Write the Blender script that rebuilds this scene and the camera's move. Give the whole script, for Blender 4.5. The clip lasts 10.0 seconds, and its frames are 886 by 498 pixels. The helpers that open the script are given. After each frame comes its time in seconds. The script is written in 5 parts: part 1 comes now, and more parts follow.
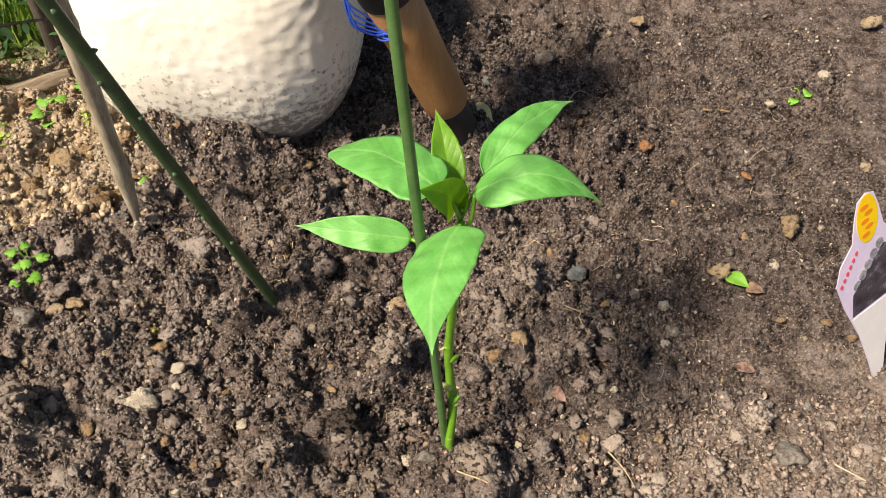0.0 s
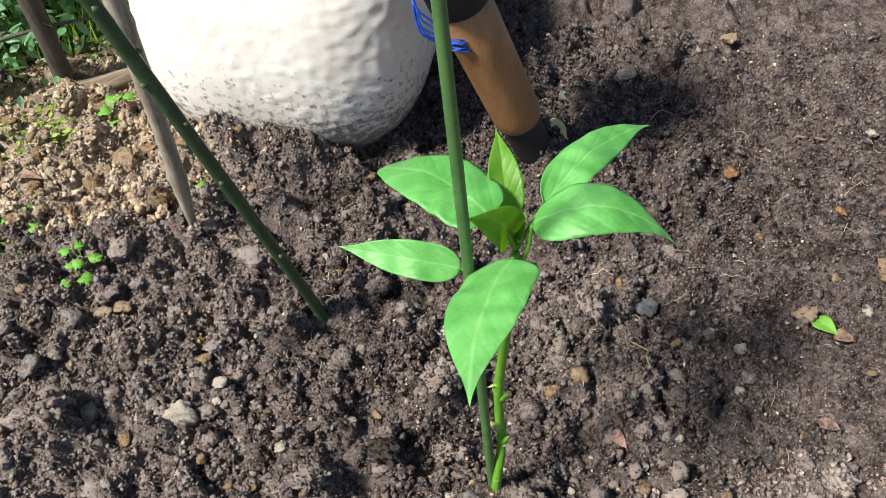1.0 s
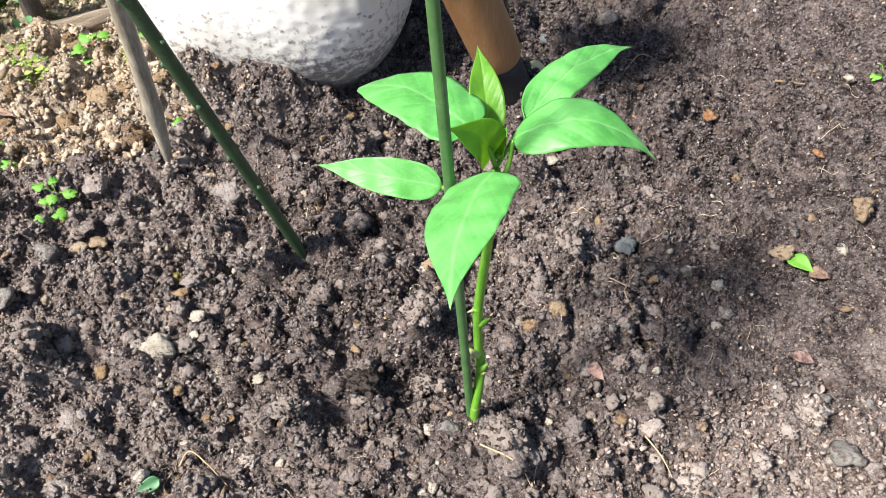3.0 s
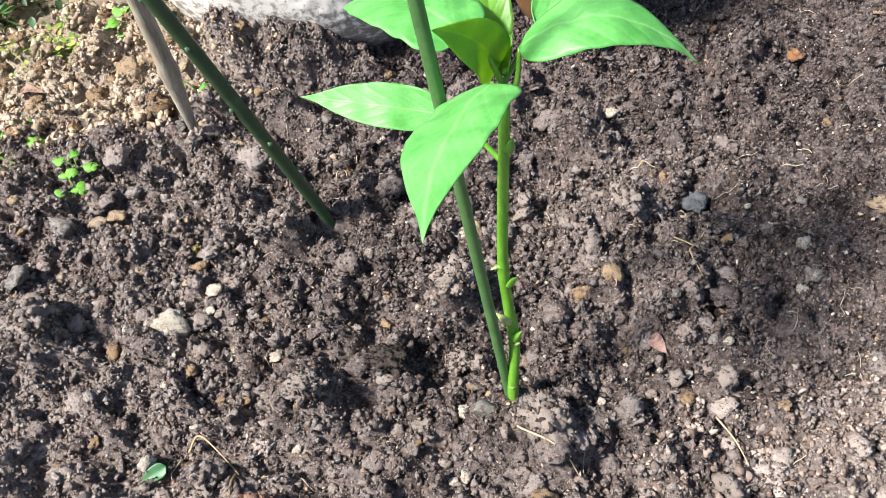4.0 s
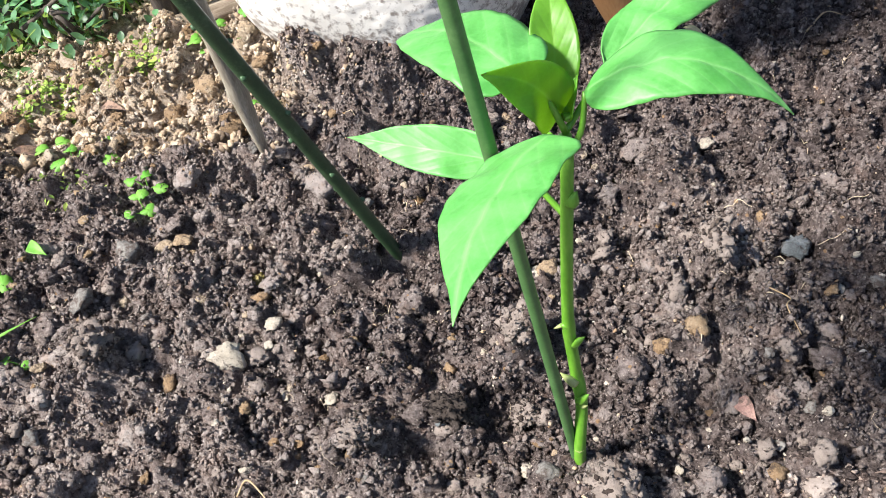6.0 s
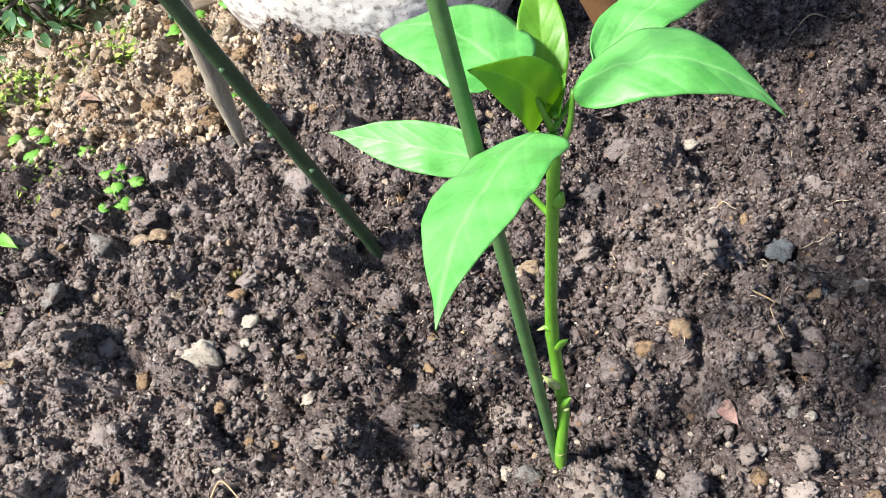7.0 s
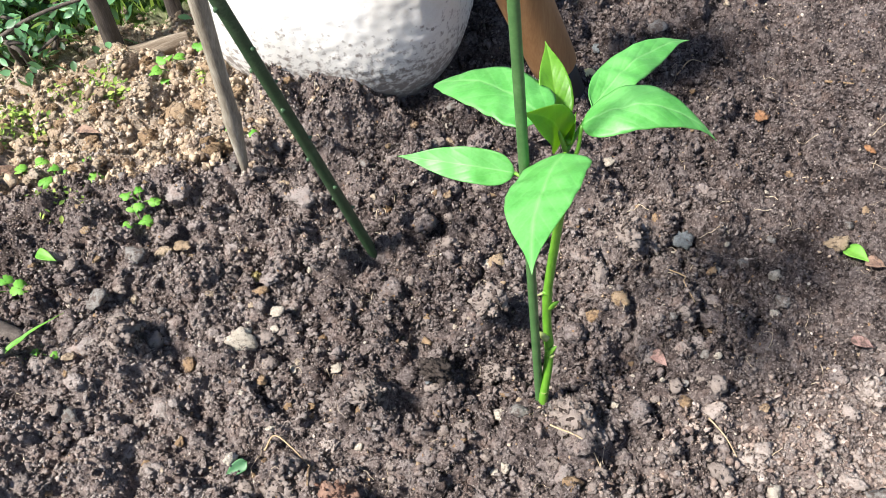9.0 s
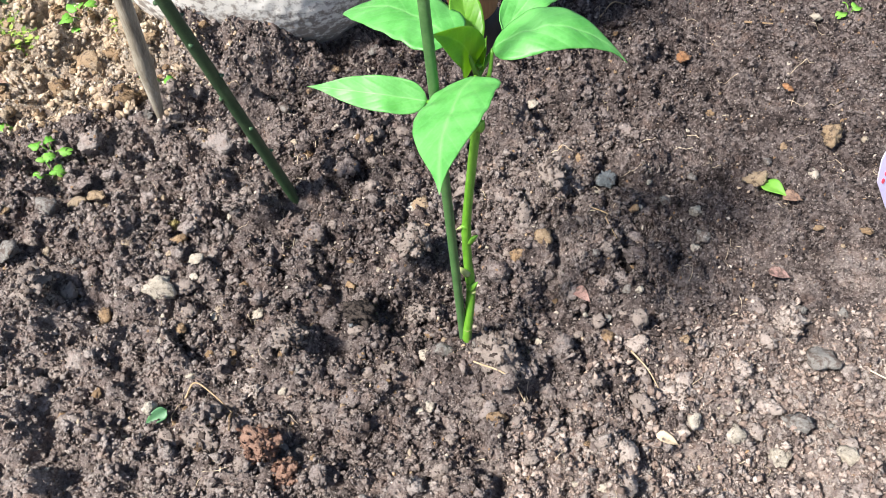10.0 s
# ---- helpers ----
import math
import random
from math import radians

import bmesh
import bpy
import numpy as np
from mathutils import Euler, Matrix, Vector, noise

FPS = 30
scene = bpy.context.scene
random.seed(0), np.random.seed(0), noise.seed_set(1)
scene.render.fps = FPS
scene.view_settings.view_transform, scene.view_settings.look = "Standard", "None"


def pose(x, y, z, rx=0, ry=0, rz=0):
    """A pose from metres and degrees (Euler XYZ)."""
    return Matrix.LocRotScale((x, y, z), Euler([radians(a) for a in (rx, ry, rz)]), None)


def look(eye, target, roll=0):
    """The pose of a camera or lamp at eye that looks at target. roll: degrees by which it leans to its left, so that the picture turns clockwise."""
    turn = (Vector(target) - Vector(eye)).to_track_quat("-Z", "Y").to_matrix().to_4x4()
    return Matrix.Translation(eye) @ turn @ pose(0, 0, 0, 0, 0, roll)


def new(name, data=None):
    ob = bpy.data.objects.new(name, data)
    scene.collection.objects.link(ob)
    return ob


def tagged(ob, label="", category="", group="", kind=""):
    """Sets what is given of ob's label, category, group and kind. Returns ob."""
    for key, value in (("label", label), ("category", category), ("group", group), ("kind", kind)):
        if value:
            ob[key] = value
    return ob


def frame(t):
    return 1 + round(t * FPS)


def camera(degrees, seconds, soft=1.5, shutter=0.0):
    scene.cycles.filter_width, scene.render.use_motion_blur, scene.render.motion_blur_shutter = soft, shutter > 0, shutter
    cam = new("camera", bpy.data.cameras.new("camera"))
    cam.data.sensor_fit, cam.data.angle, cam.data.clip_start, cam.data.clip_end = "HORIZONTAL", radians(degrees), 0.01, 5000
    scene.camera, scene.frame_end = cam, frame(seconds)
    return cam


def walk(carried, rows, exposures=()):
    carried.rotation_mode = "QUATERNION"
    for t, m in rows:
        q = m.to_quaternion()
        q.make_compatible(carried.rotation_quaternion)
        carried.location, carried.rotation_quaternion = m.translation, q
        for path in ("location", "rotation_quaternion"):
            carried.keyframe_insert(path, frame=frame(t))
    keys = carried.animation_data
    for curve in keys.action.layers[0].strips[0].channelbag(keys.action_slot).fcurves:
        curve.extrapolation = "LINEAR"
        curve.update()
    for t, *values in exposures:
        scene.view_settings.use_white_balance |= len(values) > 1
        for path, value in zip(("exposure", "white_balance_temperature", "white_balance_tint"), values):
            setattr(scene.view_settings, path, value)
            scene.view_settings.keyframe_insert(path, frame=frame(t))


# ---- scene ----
cam = camera(52.4, 10.0, 0.8)
PATH = [
    (0, (0.032, -0.009, 0.546), (0.019, 1.273, -0.989), 0.8),
    (0.5, (0.038, 0.022, 0.534), (-0.126, 1.303, -0.993), -2.0),
    (1, (0.043, 0.025, 0.524), (-0.144, 1.306, -1.001), -1.9),
    (1.5, (0.045, 0.016, 0.52), (-0.135, 1.279, -1.021), -1.4),
    (2, (0.042, 0.009, 0.525), (-0.101, 1.261, -1.028), -0.1),
    (2.5, (0.036, 0.004, 0.522), (-0.081, 1.253, -1.036), 0.9),
    (2.7, (0.038, 0.005, 0.52), (-0.08, 1.25, -1.041), 0.8),
    (3.8, (0.071, 0.017, 0.447), (-0.214, 1.238, -1.111), -6.8),
    (4, (0.08, 0.034, 0.436), (-0.28, 1.247, -1.113), -9.5),
    (4.5, (0.085, 0.063, 0.405), (-0.412, 1.251, -1.124), -13.5),
    (5, (0.096, 0.069, 0.408), (-0.452, 1.243, -1.116), -14.8),
    (5.5, (0.095, 0.07, 0.415), (-0.482, 1.253, -1.091), -14.9),
    (5.7, (0.092, 0.072, 0.42), (-0.491, 1.245, -1.092), -15.3),
    (7, (0.085, 0.08, 0.414), (-0.447, 1.26, -1.111), -12.8),
    (7.5, (0.083, 0.076, 0.423), (-0.438, 1.257, -1.104), -12.4),
    (8, (0.078, 0.041, 0.458), (-0.341, 1.248, -1.081), -9.2),
    (8.5, (0.047, -0.01, 0.508), (-0.246, 1.243, -1.023), -5.5),
    (9, (0.032, -0.033, 0.516), (-0.2, 1.246, -1.005), -4.1),
    (9.5, (0.037, -0.038, 0.502), (-0.13, 1.229, -1.036), -2.6),
    (10, (0.047, -0.042, 0.498), (-0.057, 1.196, -1.07), -1.2),
]
EXPOSURES = [
    (0.0, 0.53, 8200, 12),
    (0.5, 0.50, 6850, 9),
    (1.0, 0.50, 6650, 9),
    (2.5, 0.88, 6500, 10),
    (4.5, 1.06, 6400, 11),
    (7.5, 1.06, 6400, 11),
    (8.5, 0.98, 6400, 11),
    (10.0, 0.95, 6400, 11),
]
walk(cam, [(t, look(eye, target, roll)) for t, eye, target, roll in PATH], EXPOSURES)

# ---- light: sun and sky ----
SUN_TO = Vector((-0.65, -0.43, 1.0)).normalized()
world = bpy.data.worlds.new("sky")
scene.world = world
world.use_nodes = True
wn, wl = world.node_tree.nodes, world.node_tree.links
sky = wn.new("ShaderNodeTexSky")
sky.sky_type = "NISHITA"
sky.sun_disc = False
sky.sun_elevation = math.asin(SUN_TO.z)
sky.sun_rotation = math.atan2(SUN_TO.x, SUN_TO.y)
wl.new(sky.outputs[0], wn["Background"].inputs[0])
wn["Background"].inputs[1].default_value = 0.078
sun_data = bpy.data.lights.new("sun", "SUN")
sun_data.energy, sun_data.angle, sun_data.color = 5.35, radians(8.0), (1.0, 0.95, 0.87)
sun = new("sun", sun_data)
sun.matrix_world = look(SUN_TO * 5, (0, 0, 0))


# ---- noise over arrays ----
def hash01(i, j, k, seed):
    h = (i.astype(np.int64) * 73856093) ^ (j.astype(np.int64) * 19349663) ^ (k.astype(np.int64) * 83492791) ^ (seed * 2654435761)
    h = (h ^ (h >> 13)) * 1274126177 & 0xFFFFFFFF
    h = (h ^ (h >> 16)) * 2246822519 & 0xFFFFFFFF
    return ((h ^ (h >> 15)) & 0xFFFFFF) / float(0xFFFFFF)


def value_noise(x, y, z, seed=0):
    i, j, k = np.floor(x), np.floor(y), np.floor(z)
    u, v, w = x - i, y - j, z - k
    u, v, w = (a * a * (3 - 2 * a) for a in (u, v, w))
    total = 0.0
    for a in (0, 1):
        for b in (0, 1):
            for c in (0, 1):
                total = total + hash01(i + a, j + b, k + c, seed) * (u if a else 1 - u) * (v if b else 1 - v) * (w if c else 1 - w)
    return total


def fbm(x, y, z, seed=0, octaves=4):
    total, amp = 0.0, 0.5
    for n in range(octaves):
        total = total + amp * (value_noise(x, y, z, seed + n) - 0.5)
        x, y, z, amp = x * 2.03, y * 2.03, z * 2.03, amp * 0.5
    return total


def lumps(x, y, cell, share, seed, low=0.28, high=0.62):
    """Rounded lumps of soil lying on a jittered grid of that cell size."""
    gx, gy = x / cell, y / cell
    i, j = np.floor(gx), np.floor(gy)
    zero = np.zeros_like(i)
    best = np.zeros_like(gx)
    for a in (-1, 0, 1):
        for b in (-1, 0, 1):
            ci, cj = i + a, j + b
            cx = ci + 0.15 + 0.7 * hash01(ci, cj, zero, seed)
            cy = cj + 0.15 + 0.7 * hash01(ci, cj, zero, seed + 1)
            r = low + (high - low) * hash01(ci, cj, zero, seed + 2)
            on = hash01(ci, cj, zero, seed + 3) < share
            d2 = (gx - cx) ** 2 + (gy - cy) ** 2
            best = np.maximum(best, np.where(on, np.sqrt(np.maximum(r * r - d2, 0)), 0))
    return best * cell


def step(a, b, x):
    t = np.clip((x - a) / (b - a), 0, 1)
    return t * t * (3 - 2 * t)


def bell(x, y, cx, cy, r):
    return np.exp(-((x - cx) ** 2 + (y - cy) ** 2) / (r * r))


# heaps (+) and hollows (-) of the bed: x, y, radius, height
FORMS = [
    (-0.218, 0.560, 0.04, 0.034), (-0.168, 0.557, 0.04, 0.033), (-0.124, 0.552, 0.027, 0.024), (-0.06, 0.50, 0.05, 0.014), (-0.205, 0.543, 0.028, 0.026), (-0.158, 0.541, 0.028, 0.026), (-0.182, 0.533, 0.010, -0.022), (0.034, 0.266, 0.020, 0.020), (0.070, 0.255, 0.014, 0.010), (-0.270, 0.361, 0.020, 0.010), (-0.289, 0.322, 0.020, 0.009), (-0.141, 0.297, 0.016, -0.017), (0.041, 0.584, 0.03, 0.007), (-0.279, 0.237, 0.02, 0.006), (-0.31, 0.49, 0.045, -0.020),
    (0.057, 0.252, 0.020, 0.018), (-0.034, 0.287, 0.016, 0.020), (-0.075, 0.262, 0.022, 0.016), (-0.048, 0.268, 0.014, -0.014),
    (0.0, 0.335, 0.02, 0.010), (0.018, 0.318, 0.012, -0.014), (-0.255, 0.288, 0.022, 0.014), (-0.232, 0.275, 0.014, -0.012),
    (-0.16, 0.415, 0.02, 0.012), (-0.09, 0.19, 0.024, 0.012), (0.085, 0.412, 0.022, 0.012), (0.09, 0.24, 0.03, -0.010),
    (-0.05, 0.395, 0.03, -0.008), (0.10, 0.31, 0.03, -0.006), (-0.23, 0.462, 0.03, 0.010), (-0.11, 0.35, 0.018, -0.010),
]


def height(x, y):
    """Height of the soil at x, y (arrays)."""
    zero = np.zeros_like(x)
    fine = 1 - 0.72 * step(0.13, 0.24, x + 0.05 * fbm(x * 14, y * 14, zero, 91) - 0.25 * (y - 0.4))
    fine = np.clip(fine + 0.3 * step(0.30, 0.22, y), 0, 1)
    near = step(0.95, 0.78, y) * step(-0.75, -0.58, x) * step(0.75, 0.55, x) * step(-0.1, 0.08, y)
    wx = x + 0.018 * fbm(x * 48, y * 48, zero, 11, 3)
    wy = y + 0.018 * fbm(x * 48, y * 48, zero + 5, 12, 3)
    z = near * 0.032 * fbm(x * 9, y * 9, zero, 21, 3) * (0.4 + 0.6 * fine)
    relief = 0.020 * fine * fbm(x * 34, y * 34, zero, 61, 2) + 0.85 * fine * lumps(wx, wy, 0.046, 0.5, 31, 0.2, 0.5)
    relief = relief + (0.15 + 0.75 * fine) * lumps(wx, wy, 0.022, 0.55, 37)
    relief = relief + 0.030 * (0.25 + 0.75 * fine) * np.abs(fbm(x * 75, y * 75, zero, 41, 4))
    relief = relief + 0.016 * np.abs(fbm(x * 210, y * 210, zero, 51, 3))
    z = z + near * (relief - 0.004 - 0.008 * fine)
    for cx, cy, r, h in FORMS:
        z = z + h * bell(x, y, cx, cy, r)
    fall = np.maximum(0, 0.6 * (-x - 0.28) + 0.8 * (y - 0.5)) * step(-0.17, -0.30, x)
    return z - 0.20 * np.minimum(fall, 0.6)


def height_at(x, y):
    return float(height(np.array([x], dtype=float), np.array([y], dtype=float))[0])


# ---- materials ----
def material(name):
    m = bpy.data.materials.new(name)
    m.use_nodes = True
    return m, m.node_tree.nodes, m.node_tree.links, m.node_tree.nodes["Principled BSDF"]


def ramp(n, stops):
    r = n.new("ShaderNodeValToRGB")
    while len(r.color_ramp.elements) < len(stops):
        r.color_ramp.elements.new(0.5)
    for e, (at, c) in zip(r.color_ramp.elements, stops):
        e.position, e.color = at, (*c, 1)
    return r


def noise_tex(n, l, coord, scale, detail=4, rough=0.6):
    t = n.new("ShaderNodeTexNoise")
    t.inputs["Scale"].default_value, t.inputs["Detail"].default_value, t.inputs["Roughness"].default_value = scale, detail, rough
    l.new(coord, t.inputs["Vector"])
    return t


def mix_rgb(n, l, fac, a, b, blend="MIX"):
    m = n.new("ShaderNodeMix")
    m.data_type, m.blend_type = "RGBA", blend
    for sock, v in ((m.inputs[0], fac), (m.inputs[6], a), (m.inputs[7], b)):
        if isinstance(v, (int, float)):
            sock.default_value = v
        elif isinstance(v, tuple):
            sock.default_value = (*v, 1)
        else:
            l.new(v, sock)
    return m.outputs[2]


def bump(n, l, bsdf, value, strength, distance):
    b = n.new("ShaderNodeBump")
    b.inputs["Strength"].default_value, b.inputs["Distance"].default_value = strength, distance
    l.new(value, b.inputs["Height"])
    l.new(b.outputs[0], bsdf.inputs["Normal"])


def math_node(n, l, op, a, b=None, clamp=False):
    m = n.new("ShaderNodeMath")
    m.operation, m.use_clamp = op, clamp
    for sock, v in zip(m.inputs, (a, b)):
        if v is None:
            continue
        if isinstance(v, (int, float)):
            sock.default_value = v
        else:
            l.new(v, sock)
    return m.outputs[0]


def grained(name, stops, scale=60, rough=0.9, relief=0.0015, island=False, each=False, speck=None, bump_scale=None, dirt=0.0):
    """A dull, grainy surface: colour from two scales of noise, varied from piece to piece where asked."""
    m, n, l, b = material(name)
    geo = n.new("ShaderNodeNewGeometry")
    pos = geo.outputs["Position"]
    big, small = noise_tex(n, l, pos, scale, 5, 0.65), noise_tex(n, l, pos, scale * 9, 4, 0.7)
    v = math_node(n, l, "ADD", math_node(n, l, "MULTIPLY", big.outputs[0], 0.6), math_node(n, l, "MULTIPLY", small.outputs[0], 0.4))
    if island or each:
        rnd = geo.outputs["Random Per Island"] if island else n.new("ShaderNodeObjectInfo").outputs["Random"]
        v = math_node(n, l, "ADD", math_node(n, l, "MULTIPLY", v, 0.55), math_node(n, l, "MULTIPLY", rnd, 0.45))
    r = ramp(n, stops)
    l.new(v, r.inputs[0])
    col = r.outputs[0]
    if speck:
        vo = n.new("ShaderNodeTexVoronoi")
        vo.inputs["Scale"].default_value = speck[1]
        l.new(pos, vo.inputs["Vector"])
        near = math_node(n, l, "LESS_THAN", vo.outputs["Distance"], speck[2])
        sel = n.new("ShaderNodeSeparateColor")
        l.new(vo.outputs["Color"], sel.inputs[0])
        near = math_node(n, l, "MULTIPLY", near, math_node(n, l, "GREATER_THAN", sel.outputs[0], speck[3]))
        col = mix_rgb(n, l, near, col, speck[0])
    if dirt:
        caked = noise_tex(n, l, pos, 190, 5, 0.75)
        on = math_node(n, l, "MULTIPLY", math_node(n, l, "SUBTRACT", caked.outputs[0], 0.60 - 0.25 * dirt), 9, True)
        col = mix_rgb(n, l, math_node(n, l, "MULTIPLY", on, 0.85), col, (0.085, 0.06, 0.05))
    l.new(col, b.inputs["Base Color"])
    b.inputs["Roughness"].default_value = rough
    b.inputs["Specular IOR Level"].default_value = 0.25
    fine = noise_tex(n, l, pos, bump_scale or scale * 14, 5, 0.7)
    bump(n, l, b, fine.outputs[0], 0.9, relief)
    return m


def soil_colour(n, l, pos, v):
    """Brown soil by v; drier and paler by the edging and at the right front corner, paler towards the front; turf
    beyond the edging.
    """
    sep = n.new("ShaderNodeSeparateXYZ")
    l.new(pos, sep.inputs[0])
    x, y = sep.outputs[0], sep.outputs[1]
    moist = ramp(n, [(0.26, (0.015, 0.011, 0.010)), (0.42, (0.069, 0.053, 0.050)), (0.56, (0.170, 0.138, 0.130)), (0.76, (0.33, 0.282, 0.265))])
    sandy = ramp(n, [(0.26, (0.080, 0.060, 0.052)), (0.5, (0.285, 0.232, 0.212)), (0.76, (0.53, 0.465, 0.425))])
    gravel = ramp(n, [(0.26, (0.16, 0.12, 0.085)), (0.5, (0.44, 0.355, 0.27)), (0.76, (0.64, 0.56, 0.47))])
    lawn = ramp(n, [(0.35, (0.035, 0.075, 0.015)), (0.65, (0.12, 0.20, 0.045))])
    wide = noise_tex(n, l, pos, 16, 3)
    wob = math_node(n, l, "MULTIPLY", math_node(n, l, "SUBTRACT", wide.outputs[0], 0.5), 0.30)
    # a stretch of finer soil, the shade over it painted in as darker colour
    far = n.new("ShaderNodeVectorMath")
    far.operation = "DISTANCE"
    l.new(pos, far.inputs[0])
    far.inputs[1].default_value = (0.23, 0.53, 0.0)
    shade = math_node(n, l, "MULTIPLY", math_node(n, l, "SUBTRACT", 0.16, math_node(n, l, "ADD", far.outputs["Value"], wob)), 8, True)
    v = math_node(n, l, "SUBTRACT", v, math_node(n, l, "MULTIPLY", shade, 0.02))
    # left edge: shadow on moist ground, painted into the soil colour
    side = n.new("ShaderNodeVectorMath")
    side.operation = "DISTANCE"
    l.new(pos, side.inputs[0])
    side.inputs[1].default_value = (-0.43, 0.36, 0.0)
    shade = math_node(n, l, "MULTIPLY", math_node(n, l, "SUBTRACT", 0.13, math_node(n, l, "ADD", side.outputs["Value"], math_node(n, l, "MULTIPLY", wob, 0.5))), 12, True)
    v = math_node(n, l, "SUBTRACT", v, math_node(n, l, "MULTIPLY", shade, 0.14))
    for r in (moist, sandy, gravel, lawn):
        l.new(v, r.inputs[0])

    def band(value, limit, steep):
        return math_node(n, l, "MULTIPLY", math_node(n, l, "SUBTRACT", value, limit), steep, True)

    slope = math_node(n, l, "ADD", math_node(n, l, "SUBTRACT", math_node(n, l, "MULTIPLY", y, 0.8), math_node(n, l, "MULTIPLY", x, 0.75)), wob)
    left_of = band(math_node(n, l, "MULTIPLY", x, -1.0), 0.13, 30)
    edge = math_node(n, l, "MULTIPLY", math_node(n, l, "MULTIPLY", band(slope, 0.565, 14), left_of), band(math_node(n, l, "ADD", y, math_node(n, l, "MULTIPLY", wob, 0.4)), 0.445, 22))
    corner = math_node(n, l, "ADD", math_node(n, l, "SUBTRACT", math_node(n, l, "MULTIPLY", x, 0.5), y), wob)
    corner = math_node(n, l, "MULTIPLY", band(corner, -0.205, 14), math_node(n, l, "MULTIPLY", band(math_node(n, l, "MULTIPLY", x, -1.0), -0.45, 8), band(y, 0.02, 8)))
    # paler towards the front
    dry = math_node(n, l, "MULTIPLY", band(math_node(n, l, "SUBTRACT", wob, y), -0.33, 6), 0.46)
    dry_left = math_node(n, l, "MULTIPLY", band(math_node(n, l, "SUBTRACT", math_node(n, l, "MULTIPLY", wob, 0.6), x), 0.04, 6), 0.50)
    where = math_node(n, l, "MAXIMUM", math_node(n, l, "ADD", dry, dry_left), corner)
    spot = n.new("ShaderNodeVectorMath")
    spot.operation = "DISTANCE"
    l.new(pos, spot.inputs[0])
    spot.inputs[1].default_value = (0.075, 0.425, 0.0)
    pale = math_node(n, l, "MULTIPLY", math_node(n, l, "SUBTRACT", 0.11, math_node(n, l, "ADD", spot.outputs["Value"], math_node(n, l, "MULTIPLY", wob, 0.6))), 12, True)
    where = math_node(n, l, "ADD", where, math_node(n, l, "MULTIPLY", pale, 0.42))
    where = math_node(n, l, "MINIMUM", where, 1.0)
    bed = n.new("ShaderNodeVectorMath")
    bed.operation = "DISTANCE"
    l.new(pos, bed.inputs[0])
    bed.inputs[1].default_value = (0.0, 0.4, 0.0)
    where = math_node(n, l, "MULTIPLY", where, math_node(n, l, "MULTIPLY", math_node(n, l, "SUBTRACT", 1.0, bed.outputs["Value"]), 3, True))
    col = mix_rgb(n, l, where, moist.outputs[0], sandy.outputs[0])
    col = mix_rgb(n, l, edge, col, gravel.outputs[0])
    turf = math_node(n, l, "ADD", math_node(n, l, "SUBTRACT", math_node(n, l, "MULTIPLY", y, 0.8), math_node(n, l, "MULTIPLY", x, 0.6)), wob)
    rust = math_node(n, l, "MULTIPLY", math_node(n, l, "SUBTRACT", noise_tex(n, l, pos, 75, 5, 0.7).outputs[0], 0.5), 6, True)
    col = mix_rgb(n, l, rust, col, mix_rgb(n, l, 1.0, col, (0.97, 0.87, 0.81), "MULTIPLY"))
    return mix_rgb(n, l, band(turf, 0.80, 14), col, lawn.outputs[0])


def soil_value(n, l, pos, island=0.0, each=0.0):
    """Lightness of the soil: clod-sized patches, crumbs and grains, and its variation from crumb to crumb."""
    total = None
    for scale, weight in ((38, 0.65), (120, 0.65), (420, 0.75)):
        part_v = math_node(n, l, "MULTIPLY", math_node(n, l, "SUBTRACT", noise_tex(n, l, pos, scale, 4, 0.7).outputs[0], 0.5), weight)
        total = part_v if total is None else math_node(n, l, "ADD", total, part_v)
    if island:
        rnd = n.new("ShaderNodeNewGeometry").outputs["Random Per Island"]
        total = math_node(n, l, "ADD", total, math_node(n, l, "MULTIPLY", math_node(n, l, "SUBTRACT", rnd, 0.5), island))
    if each:
        rnd = n.new("ShaderNodeObjectInfo").outputs["Random"]
        total = math_node(n, l, "ADD", total, math_node(n, l, "MULTIPLY", math_node(n, l, "SUBTRACT", rnd, 0.5), each))
    return math_node(n, l, "ADD", total, 0.5)


def soil_material(name, island=0.0, each=0.0, specks=True, wet=0.0):
    m, n, l, b = material(name)
    pos = n.new("ShaderNodeNewGeometry").outputs["Position"]
    col = soil_colour(n, l, pos, math_node(n, l, "SUBTRACT", soil_value(n, l, pos, island, each), wet))
    if specks:
        for scale, size, share, c in ((340, 0.24, 0.93, (0.50, 0.43, 0.37)), (210, 0.25, 0.93, (0.34, 0.22, 0.13)), (620, 0.28, 0.90, (0.44, 0.38, 0.33))):
            vo = n.new("ShaderNodeTexVoronoi")
            vo.inputs["Scale"].default_value = scale
            l.new(pos, vo.inputs["Vector"])
            sel = n.new("ShaderNodeSeparateColor")
            l.new(vo.outputs["Color"], sel.inputs[0])
            on = math_node(n, l, "MULTIPLY", math_node(n, l, "LESS_THAN", vo.outputs["Distance"], size), math_node(n, l, "GREATER_THAN", sel.outputs[0], share))
            col = mix_rgb(n, l, on, col, c)
    l.new(col, b.inputs["Base Color"])
    b.inputs["Roughness"].default_value = 0.95
    b.inputs["Specular IOR Level"].default_value = 0.2
    h = math_node(n, l, "ADD", noise_tex(n, l, pos, 300, 5, 0.75).outputs[0], math_node(n, l, "MULTIPLY", noise_tex(n, l, pos, 1100, 4, 0.8).outputs[0], 0.9))
    bump(n, l, b, h, 1.0, 0.0024)
    return m


